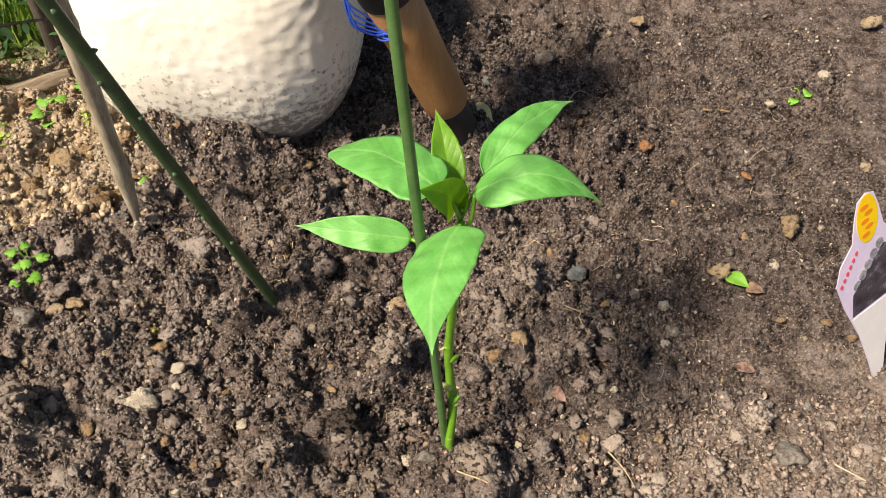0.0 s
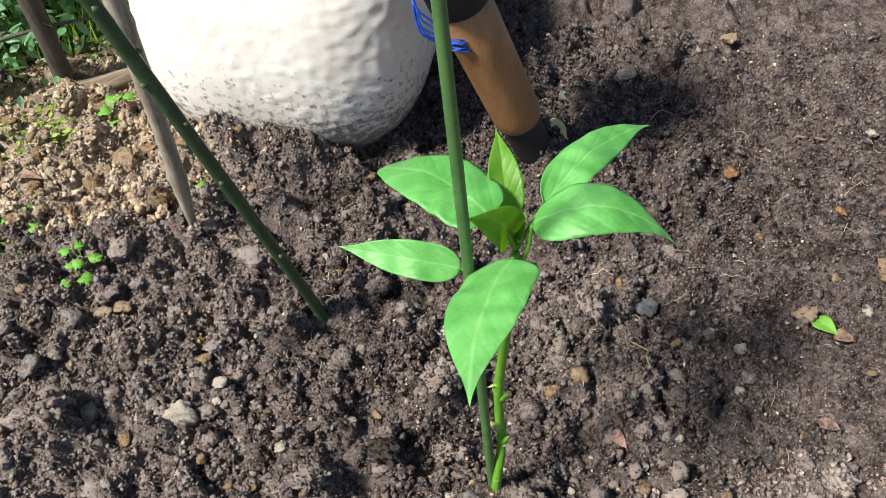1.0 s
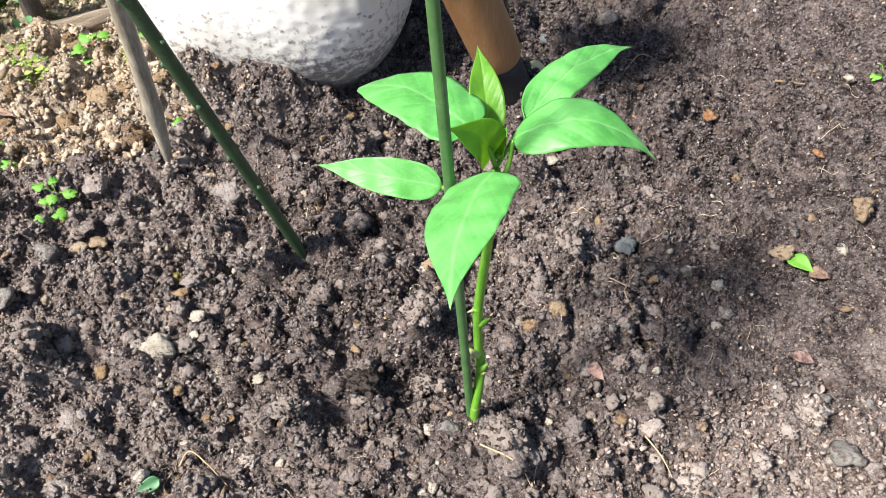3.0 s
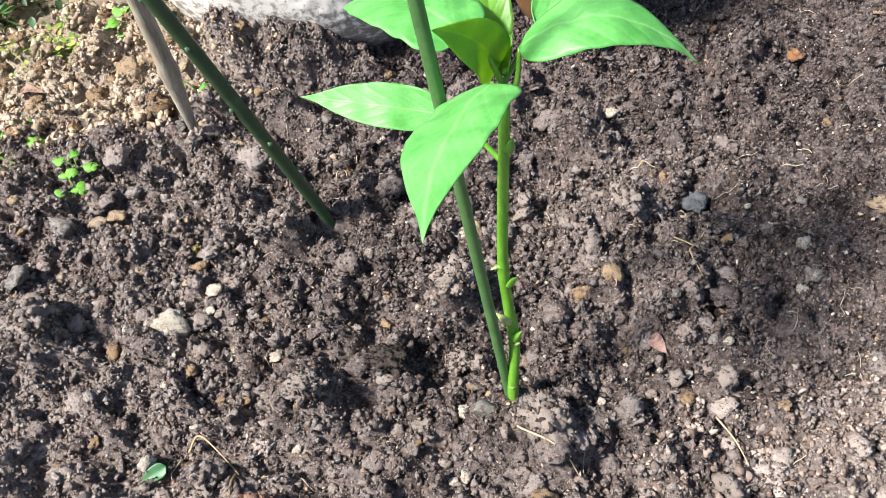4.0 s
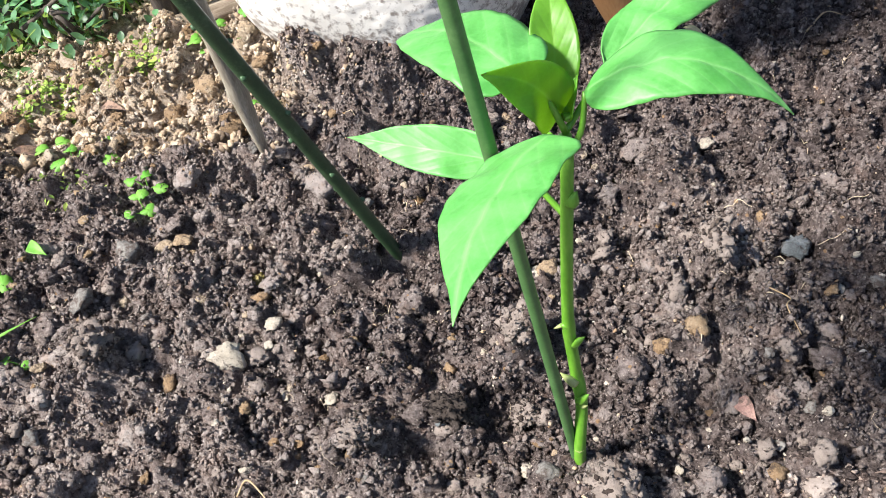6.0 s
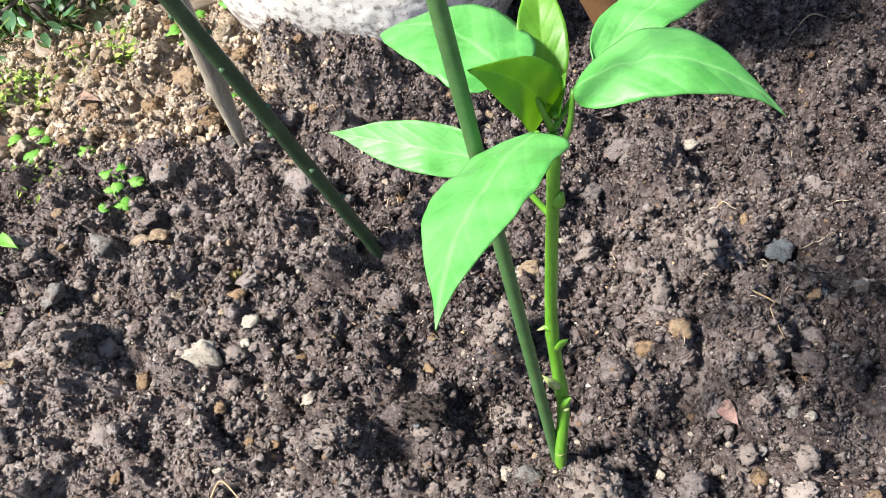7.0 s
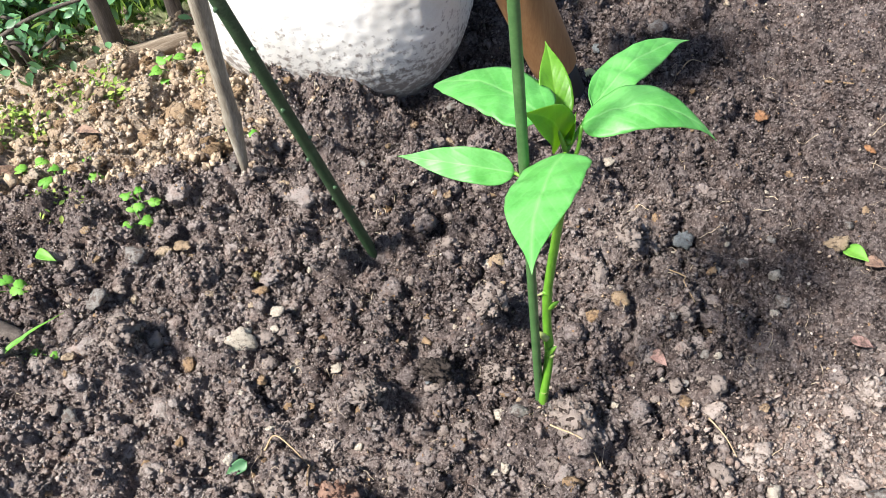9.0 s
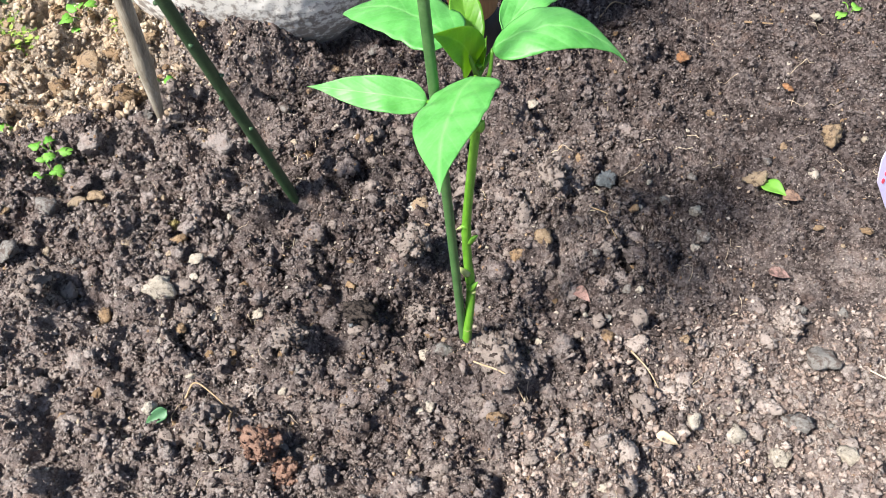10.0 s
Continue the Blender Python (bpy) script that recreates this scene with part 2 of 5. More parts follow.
SOIL = soil_material("soil", wet=-0.015)
CRUMB = soil_material("soil_crumbs", island=0.42, specks=False, wet=-0.085)
CLOD = soil_material("soil_clod", island=0.3, each=0.3, wet=-0.05)
TAN = grained("tan_gravel", [(0.25, (0.30, 0.19, 0.10)), (0.45, (0.46, 0.325, 0.20)), (0.6, (0.55, 0.43, 0.30)), (0.75, (0.60, 0.51, 0.40))], 70, 0.9, 0.005, each=True, dirt=0.35)
TAN_LOOSE = grained("loose_gravel", [(0.22, (0.11, 0.078, 0.055)), (0.42, (0.34, 0.26, 0.185)), (0.58, (0.50, 0.39, 0.27)), (0.75, (0.60, 0.51, 0.40))], 70, 0.9, 0.001, island=True)
PALE = grained("pale_stone", [(0.3, (0.40, 0.34, 0.26)), (0.5, (0.62, 0.55, 0.45)), (0.7, (0.77, 0.72, 0.64))], 110, 0.9, 0.003, dirt=0.2)
OCHRE = grained("ochre_stone", [(0.3, (0.22, 0.135, 0.07)), (0.5, (0.39, 0.265, 0.155)), (0.7, (0.56, 0.44, 0.31))], 110, 0.9, 0.003, dirt=0.4)
ORANGE = grained("orange_stone", [(0.3, (0.30, 0.13, 0.055)), (0.5, (0.46, 0.23, 0.11)), (0.7, (0.58, 0.36, 0.21))], 120, 0.9, 0.003, dirt=0.4)
GREY = grained("grey_stone", [(0.3, (0.10, 0.095, 0.09)), (0.5, (0.20, 0.19, 0.175)), (0.7, (0.34, 0.32, 0.30))], 110, 0.8, 0.001, dirt=0.55)
SLATE = grained("slate_stone", [(0.3, (0.13, 0.145, 0.15)), (0.5, (0.23, 0.255, 0.265)), (0.7, (0.40, 0.42, 0.425))], 130, 0.8, 0.003, dirt=0.35)
DARK = grained("dark_clod", [(0.3, (0.014, 0.011, 0.010)), (0.5, (0.035, 0.027, 0.024)), (0.7, (0.075, 0.06, 0.052))], 140, 0.95, 0.0016, island=True)
PEAT = grained("red_peat", [(0.3, (0.05, 0.026, 0.019)), (0.5, (0.16, 0.085, 0.06)), (0.7, (0.34, 0.21, 0.155))], 160, 0.95, 0.0016, island=True)
PALE_SOIL = grained("pale_soil_crumbs", [(0.22, (0.12, 0.084, 0.070)), (0.42, (0.29, 0.215, 0.180)), (0.58, (0.47, 0.37, 0.315)), (0.75, (0.64, 0.55, 0.49))], 90, 0.95, 0.002, island=True)
GRIT = grained("light_grit", [(0.2, (0.22, 0.12, 0.06)), (0.35, (0.42, 0.30, 0.19)), (0.55, (0.48, 0.40, 0.32)), (0.75, (0.64, 0.58, 0.51))], 90, 0.8, 0.0005, island=True)
BUFF = grained("buff_clod", [(0.3, (0.055, 0.041, 0.035)), (0.5, (0.150, 0.118, 0.102)), (0.7, (0.31, 0.26, 0.23))], 120, 0.95, 0.0016, island=True)
SANDY = grained("sandy_clod", [(0.3, (0.14, 0.105, 0.088)), (0.5, (0.28, 0.225, 0.195)), (0.7, (0.45, 0.385, 0.345))], 120, 0.95, 0.0016, island=True)
MOSSY = grained("mossy_clod", [(0.3, (0.10, 0.085, 0.02)), (0.5, (0.26, 0.22, 0.06)), (0.7, (0.44, 0.36, 0.16))], 160, 0.95, 0.002, island=True)
BRICK = grained("brick_rubble", [(0.3, (0.40, 0.27, 0.19)), (0.5, (0.58, 0.44, 0.34)), (0.7, (0.70, 0.58, 0.48))], 90, 0.9, 0.002, dirt=0.1)
DRY = grained("dry_leaf", [(0.3, (0.12, 0.065, 0.045)), (0.5, (0.25, 0.155, 0.11)), (0.7, (0.40, 0.29, 0.22))], 150, 0.75, 0.001, each=True, dirt=0.5)
PINK = grained("pinkish_leaf", [(0.3, (0.17, 0.085, 0.075)), (0.5, (0.30, 0.185, 0.16)), (0.7, (0.44, 0.32, 0.28))], 150, 0.75, 0.001, dirt=0.5)
PETAL = grained("dry_petal", [(0.3, (0.55, 0.48, 0.20)), (0.7, (0.78, 0.72, 0.42))], 150, 0.7, 0.0008)
STRAW = grained("straw", [(0.3, (0.35, 0.25, 0.14)), (0.5, (0.52, 0.40, 0.26)), (0.7, (0.66, 0.55, 0.40))], 120, 0.7, 0.0005, each=True)


def leaf_material(name, dark, light, vein, shine=0.38, thru=0.35, each=False, veins=True, side_vein=0.13, relief=0.0004):
    m, n, l, b = material(name)
    uv = n.new("ShaderNodeTexCoord").outputs["UV"]
    sep = n.new("ShaderNodeSeparateXYZ")
    l.new(uv, sep.inputs[0])
    pos = n.new("ShaderNodeNewGeometry").outputs["Position"]
    patch = noise_tex(n, l, pos, 40, 3)
    fine = noise_tex(n, l, pos, 700, 3)
    v = math_node(n, l, "ADD", math_node(n, l, "MULTIPLY", patch.outputs[0], 0.75), math_node(n, l, "MULTIPLY", fine.outputs[0], 0.25))
    if each:
        v = math_node(n, l, "ADD", math_node(n, l, "MULTIPLY", v, 0.5), math_node(n, l, "MULTIPLY", n.new("ShaderNodeNewGeometry").outputs["Random Per Island"], 0.5))
    r = ramp(n, [(0.38, dark), (0.60, light)])
    l.new(v, r.inputs[0])
    col = r.outputs[0]
    if veins:
        across = math_node(n, l, "ABSOLUTE", math_node(n, l, "SUBTRACT", sep.outputs[0], 0.5))
        mid = math_node(n, l, "SUBTRACT", 1.0, math_node(n, l, "MULTIPLY", across, 26), True)
        wave = math_node(n, l, "SUBTRACT", math_node(n, l, "MULTIPLY", sep.outputs[1], 6.0), math_node(n, l, "MULTIPLY", across, 4.5))
        saw = math_node(n, l, "ABSOLUTE", math_node(n, l, "SUBTRACT", math_node(n, l, "FRACT", wave), 0.5))
        side = math_node(n, l, "MULTIPLY", math_node(n, l, "SUBTRACT", 1.0, math_node(n, l, "MULTIPLY", saw, 9), True), side_vein)
        line = math_node(n, l, "MAXIMUM", mid, side)
        col = mix_rgb(n, l, math_node(n, l, "MULTIPLY", line, 0.26), col, vein)
        h = math_node(n, l, "ADD", math_node(n, l, "MULTIPLY", math_node(n, l, "MINIMUM", saw, 0.3), 1.6), math_node(n, l, "MULTIPLY", fine.outputs[0], 0.25))
        bump(n, l, b, math_node(n, l, "SUBTRACT", h, math_node(n, l, "MULTIPLY", mid, 0.5)), 0.6, relief)
    l.new(col, b.inputs["Base Color"])
    gloss = n.new("ShaderNodeMapRange")
    gloss.inputs[3].default_value, gloss.inputs[4].default_value = shine - 0.06, shine + 0.12
    l.new(patch.outputs[0], gloss.inputs[0])
    l.new(gloss.outputs[0], b.inputs["Roughness"])
    b.inputs["Specular IOR Level"].default_value = 0.7
    b.inputs["Coat Weight"].default_value, b.inputs["Coat Roughness"].default_value = (0.12, 0.45) if veins else (0.0, 0.5)
    tr = n.new("ShaderNodeBsdfTranslucent")
    l.new(mix_rgb(n, l, 0.6, col, (0.70, 0.95, 0.14)), tr.inputs[0])
    mx = n.new("ShaderNodeMixShader")
    mx.inputs[0].default_value = thru
    l.new(b.outputs[0], mx.inputs[1])
    l.new(tr.outputs[0], mx.inputs[2])
    l.new(mx.outputs[0], n["Material Output"].inputs[0])
    return m


LEAF = leaf_material("pepper_leaf", (0.066, 0.305, 0.050), (0.135, 0.455, 0.108), (0.38, 0.66, 0.28), 0.50, 0.22, side_vein=0.30, relief=0.0005)
YOUNG = leaf_material("young_leaf", (0.075, 0.27, 0.015), (0.18, 0.44, 0.045), (0.38, 0.62, 0.16), 0.40, 0.55, side_vein=0.3, relief=0.0003)
WEED = leaf_material("weed_leaf", (0.11, 0.36, 0.04), (0.24, 0.52, 0.08), (0.4, 0.65, 0.2), 0.55, 0.4, veins=False)
HEDGE = leaf_material("hedge_leaf", (0.03, 0.11, 0.05), (0.14, 0.34, 0.16), (0.1, 0.3, 0.1), 0.45, 0.3, each=True, veins=False)
GRASS = leaf_material("grass", (0.12, 0.26, 0.04), (0.36, 0.52, 0.13), (0.2, 0.4, 0.1), 0.6, 0.35, each=True, veins=False)
MOSS = leaf_material("moss", (0.11, 0.21, 0.025), (0.34, 0.46, 0.09), (0.2, 0.4, 0.1), 0.8, 0.2, each=True, veins=False)


def plain(name, stops, scale, rough, relief=0.0003, metal=0.0, stretch=None):
    m, n, l, b = material(name)
    co = n.new("ShaderNodeTexCoord").outputs["Object"]
    if stretch:
        mp = n.new("ShaderNodeMapping")
        mp.inputs["Scale"].default_value = stretch
        l.new(co, mp.inputs[0])
        co = mp.outputs[0]
    a, c = noise_tex(n, l, co, scale, 5), noise_tex(n, l, co, scale * 8, 4)
    v = math_node(n, l, "ADD", math_node(n, l, "MULTIPLY", a.outputs[0], 0.65), math_node(n, l, "MULTIPLY", c.outputs[0], 0.35))
    r = ramp(n, stops)
    l.new(v, r.inputs[0])
    l.new(r.outputs[0], b.inputs["Base Color"])
    rr = n.new("ShaderNodeMapRange")
    rr.inputs[3].default_value, rr.inputs[4].default_value = rough - 0.1, min(1, rough + 0.12)
    l.new(c.outputs[0], rr.inputs[0])
    l.new(rr.outputs[0], b.inputs["Roughness"])
    b.inputs["Metallic"].default_value = metal
    bump(n, l, b, v, 0.5, relief)
    return m


STAKE = plain("green_plastic", [(0.3, (0.017, 0.040, 0.018)), (0.55, (0.033, 0.068, 0.029)), (0.75, (0.08, 0.125, 0.07))], 90, 0.42, 0.0002)
STUD = plain("green_plastic_stud", [(0.3, (0.035, 0.080, 0.035)), (0.55, (0.06, 0.12, 0.055)), (0.75, (0.10, 0.16, 0.09))], 90, 0.45, 0.0002)
STAKE_THIN = plain("green_coated_rod", [(0.3, (0.045, 0.115, 0.035)), (0.55, (0.07, 0.16, 0.05)), (0.75, (0.11, 0.21, 0.08))], 90, 0.4, 0.0002)
STEM = plain("green_stem", [(0.3, (0.065, 0.20, 0.014)), (0.5, (0.12, 0.31, 0.025)), (0.75, (0.23, 0.42, 0.07))], 60, 0.4, 0.0004, stretch=(1, 1, 0.3))
SCAR = plain("pale_scar", [(0.3, (0.22, 0.30, 0.08)), (0.7, (0.42, 0.44, 0.20))], 300, 0.6)
CANE = plain("weathered_cane", [(0.3, (0.13, 0.105, 0.075)), (0.5, (0.30, 0.26, 0.20)), (0.7, (0.47, 0.43, 0.36))], 45, 0.7, 0.0012, stretch=(3, 3, 0.35))
POST = plain("dark_post", [(0.3, (0.03, 0.024, 0.02)), (0.5, (0.075, 0.06, 0.05)), (0.7, (0.17, 0.14, 0.12))], 40, 0.85, 0.002, stretch=(3, 3, 0.4))
BOARD = plain("old_board", [(0.3, (0.09, 0.065, 0.042)), (0.5, (0.21, 0.165, 0.12)), (0.7, (0.40, 0.34, 0.27))], 45, 0.85, 0.003, stretch=(0.4, 4, 4))
WOOD = plain("handle_wood", [(0.3, (0.22, 0.105, 0.042)), (0.5, (0.31, 0.16, 0.068)), (0.75, (0.41, 0.235, 0.11))], 22, 0.45, 0.0004, stretch=(4, 4, 0.4))
RUBBER = plain("black_rubber", [(0.3, (0.006, 0.006, 0.007)), (0.7, (0.022, 0.022, 0.024))], 80, 0.6, 0.0004)
GREYHEAD = plain("grey_metal_head", [(0.3, (0.10, 0.10, 0.10)), (0.7, (0.22, 0.22, 0.22))], 60, 0.5, 0.0005)
CORD = plain("blue_cord", [(0.3, (0.006, 0.04, 0.36)), (0.7, (0.03, 0.14, 0.75))], 300, 0.5, 0.0004)
SILVER = plain("silver", [(0.3, (0.42, 0.44, 0.46)), (0.7, (0.72, 0.74, 0.76))], 90, 0.28, 0.0006, metal=1.0)
CARD = plain("lilac_card", [(0.3, (0.62, 0.54, 0.80)), (0.7, (0.74, 0.68, 0.90))], 40, 0.35)
CARD_WHITE = plain("white_card", [(0.3, (0.72, 0.72, 0.78)), (0.7, (0.82, 0.82, 0.86))], 40, 0.35)
STICKER = plain("yellow_sticker", [(0.3, (0.85, 0.55, 0.01)), (0.7, (0.95, 0.68, 0.02))], 40, 0.4)
INK_RED = plain("red_ink", [(0.3, (0.70, 0.05, 0.10)), (0.7, (0.85, 0.12, 0.18))], 60, 0.4)
INK_ORANGE = plain("orange_ink", [(0.3, (0.80, 0.20, 0.01)), (0.7, (0.90, 0.32, 0.02))], 60, 0.4)
INK_DARK = plain("printed_aubergine", [(0.35, (0.012, 0.010, 0.022)), (0.55, (0.06, 0.055, 0.08)), (0.7, (0.34, 0.33, 0.40))], 120, 0.35)
INK_GREY = plain("printed_grey", [(0.35, (0.08, 0.09, 0.12)), (0.6, (0.42, 0.44, 0.50))], 260, 0.35)


def pot_material():
    m, n, l, b = material("white_glaze")
    co = n.new("ShaderNodeTexCoord").outputs["Object"]
    geo = n.new("ShaderNodeNewGeometry")
    sep = n.new("ShaderNodeSeparateXYZ")
    l.new(geo.outputs["Position"], sep.inputs[0])
    a, c = noise_tex(n, l, co, 14, 5), noise_tex(n, l, co, 160, 5, 0.7)
    r = ramp(n, [(0.3, (0.70, 0.66, 0.59)), (0.55, (0.83, 0.81, 0.77)), (0.8, (0.88, 0.87, 0.84))])
    l.new(math_node(n, l, "ADD", math_node(n, l, "MULTIPLY", a.outputs[0], 0.6), math_node(n, l, "MULTIPLY", c.outputs[0], 0.4)), r.inputs[0])
    # mud splashed on the foot
    low = math_node(n, l, "SUBTRACT", 0.080, sep.outputs[2])
    mud = math_node(n, l, "ADD", math_node(n, l, "MULTIPLY", low, 20), math_node(n, l, "MULTIPLY", math_node(n, l, "SUBTRACT", c.outputs[0], 0.53), 7.0))
    mud = math_node(n, l, "MULTIPLY", math_node(n, l, "MINIMUM", mud, 1.0), 0.8, True)
    # streaks of dried dirt
    mp = n.new("ShaderNodeMapping")
    mp.inputs["Scale"].default_value = (1, 1, 2.2)
    l.new(co, mp.inputs[0])
    streak = noise_tex(n, l, mp.outputs[0], 60, 5, 0.75)
    grime = math_node(n, l, "MULTIPLY", math_node(n, l, "SUBTRACT", streak.outputs[0], 0.58), 7, True)
    mud = math_node(n, l, "MAXIMUM", mud, math_node(n, l, "MULTIPLY", grime, 0.2))
    col = mix_rgb(n, l, mud, r.outputs[0], (0.16, 0.12, 0.095))
    vo = n.new("ShaderNodeTexVoronoi")
    vo.inputs["Scale"].default_value = 42
    l.new(co, vo.inputs["Vector"])
    sel = n.new("ShaderNodeSeparateColor")
    l.new(vo.outputs["Color"], sel.inputs[0])
    spot = math_node(n, l, "MULTIPLY", math_node(n, l, "LESS_THAN", vo.outputs["Distance"], 0.10), math_node(n, l, "GREATER_THAN", sel.outputs[0], 0.8))
    l.new(mix_rgb(n, l, math_node(n, l, "MULTIPLY", spot, 0.7), col, (0.12, 0.09, 0.07)), b.inputs["Base Color"])
    b.inputs["Roughness"].default_value = 0.42
    bump(n, l, b, c.outputs[0], 0.25, 0.0008)
    return m


GLAZE = pot_material()


# ---- building helpers ----
def finish(name, me, mat, parent=None, smooth=True, label="", mats=None):
    if smooth and len(me.polygons):
        me.polygons.foreach_set("use_smooth", np.ones(len(me.polygons), dtype=bool))
    for one in mats or [mat]:
        me.materials.append(one)
    ob = new(name, me)
    if parent is not None:
        ob.parent = parent
    if label:
        tagged(ob, label)
    return ob


def part(name, bm, mat, parent=None, label="", smooth=True):
    me = bpy.data.meshes.new(name)
    bm.normal_update()
    bm.to_mesh(me)
    bm.free()
    return finish(name, me, mat, parent, smooth, label)


def thing(name, label, category, at=(0, 0, 0), group="", kind=""):
    ob = new(name)
    ob.empty_display_size = 0.02
    ob.location = at
    return tagged(ob, label, category, group, kind)


def mesh_from(name, verts, faces):
    me = bpy.data.meshes.new(name)
    verts, faces = np.asarray(verts, dtype=np.float32), np.asarray(faces, dtype=np.int32)
    me.vertices.add(len(verts))
    me.vertices.foreach_set("co", verts.ravel())
    k = faces.shape[1]
    me.loops.add(faces.size)
    me.loops.foreach_set("vertex_index", faces.ravel())
    me.polygons.add(len(faces))
    me.polygons.foreach_set("loop_start", np.arange(len(faces), dtype=np.int32) * k)
    me.update(calc_edges=True)
    return me


def tube(points, radii, sides=12, cap=True):
    """A bmesh tube along points with a radius at each."""
    bm = bmesh.new()
    pts = [Vector(p) for p in points]
    rings, u = [], None
    for i, p in enumerate(pts):
        d = (pts[min(i + 1, len(pts) - 1)] - pts[max(i - 1, 0)]).normalized()
        u = d.orthogonal().normalized() if u is None else (u - d * u.dot(d)).normalized()
        w = d.cross(u)
        rings.append([bm.verts.new(p + (u * math.cos(a) + w * math.sin(a)) * radii[i]) for a in (2 * math.pi * s / sides for s in range(sides))])
    for a, b in zip(rings, rings[1:]):
        for s in range(sides):
            bm.faces.new((a[s], a[(s + 1) % sides], b[(s + 1) % sides], b[s]))
    if cap:
        bm.faces.new(rings[0][::-1])
        bm.faces.new(rings[-1])
    return bm


def smooth_path(points, count):
    """Points along a Catmull-Rom curve."""
    pts = [Vector(p) for p in points]
    pts = [pts[0] * 2 - pts[1], *pts, pts[-1] * 2 - pts[-2]]
    out = []
    for n in range(count):
        f = n / (count - 1) * (len(pts) - 3)
        i = min(int(f), len(pts) - 4)
        t = f - i
        a, b, c, d = pts[i:i + 4]
        out.append(0.5 * (2 * b + (c - a) * t + (2 * a - 5 * b + 4 * c - d) * t * t + (3 * b - a - 3 * c + d) * t ** 3))
    return out


def rock(seed, detail, rough, flat=0.75, edge=0.0):
    """Vertices and triangles of a rough lump of radius 1. edge: how far broken faces flatten it."""
    bm = bmesh.new()
    bmesh.ops.create_icosphere(bm, subdivisions=detail, radius=1)
    v = np.array([x.co[:] for x in bm.verts])
    f = np.array([[x.index for x in y.verts] for y in bm.faces])
    bm.free()
    s = seed * 7.3
    r = 1 + 0.9 * fbm(v[:, 0] * 0.9 + s, v[:, 1] * 0.9 + s, v[:, 2] * 0.9, seed, 2)
    if edge:
        cut = np.array([[hash01(np.array([seed]), np.array([q]), np.array([w]), 5)[0] * 2 - 1 for w in range(3)] for q in range(14)])
        cut /= np.linalg.norm(cut, axis=1)[:, None]
        limit = 1 / np.maximum(v @ cut.T, 0.05) * (0.48 + 0.32 * (np.arange(14) % 4) / 3)
        r = (1 - edge) * r + edge * np.minimum(r, limit.min(axis=1))
    r = r + rough * (1.6 * np.abs(fbm(v[:, 0] * 2.4 + s, v[:, 1] * 2.4 + s, v[:, 2] * 2.4, seed + 50, 3)) - 0.25)
    if detail > 3:
        r = r + rough * 0.7 * (np.abs(fbm(v[:, 0] * 7 + s, v[:, 1] * 7 + s, v[:, 2] * 7, seed + 80, 2)) - 0.1)
    if detail == 1:
        r = r * (0.5 + 0.95 * hash01(np.arange(len(r)), np.arange(len(r)) * 3, np.zeros(len(r)), seed))
    return v * r[:, None] * np.array([1, 1, flat]), f


def grain(seed):
    rng = np.random.RandomState(seed)
    v = np.array([(1, 0, 0), (-1, 0, 0), (0, 1, 0), (0, -1, 0), (0, 0, 1), (0, 0, -1)], dtype=float)
    v = v * rng.uniform(0.65, 1.25, (6, 1)) + rng.uniform(-0.35, 0.35, (6, 3))
    return v, np.array([(0, 2, 4), (2, 1, 4), (1, 3, 4), (3, 0, 4), (2, 0, 5), (1, 2, 5), (3, 1, 5), (0, 3, 5)])


GRAINS = [grain(s) for s in range(16)]
CRUMBS = [rock(s, 1, 0.3, 0.85) for s in range(20, 32)]
BITS = [rock(s, 2, 1.0, 0.85, 0.7) for s in range(60, 72)]

def crusted(seed, core_detail=3, grains=50):
    """A clod: a rough core covered with crumbs."""
    rng = np.random.RandomState(seed)
    v, f = rock(seed, core_detail, 1.15, 0.7, 0.35)
    V, F, at = [v * 0.93], [f], len(v)
    for k in rng.choice(len(v), grains):
        w, g = GRAINS[rng.randint(len(GRAINS))]
        V.append(w * (0.6 + 0.8 * rng.rand(3)) * (0.035 + 0.10 * rng.rand() ** 2) @ turned(rng, 3).T + v[k] * 0.95)
        F.append(g + at)
        at += len(w)
    return np.concatenate(V), np.concatenate(F)


PEBBLES = [rock(s, 3, 0.80, 0.74, 0.9) for s in range(40, 50)]


def turned(rng, tilt=1.0):
    return np.array(Euler((rng.uniform(-tilt, tilt), rng.uniform(-tilt, tilt), rng.uniform(0, 6.283))).to_matrix())


def aggregate(seed, count=3):
    """A rough crumb: a few angular grains stuck together."""
    rng = np.random.RandomState(seed)
    V, F = [], []
    for k in range(count):
        w, g = GRAINS[rng.randint(len(GRAINS))]
        V.append(w * rng.uniform(0.35, 0.8) @ turned(rng, 3).T + rng.uniform(-0.62, 0.62, 3) * (k > 0))
        F.append(g + 6 * k)
    return np.concatenate(V), np.concatenate(F)


CLUSTERS = [aggregate(s) for s in range(300, 324)]
LUMPS = [aggregate(s, 12) for s in range(330, 346)]
ROUGH = [crusted(s) for s in range(6)]
BIG = [crusted(s, 4, 360) for s in range(10, 18)]


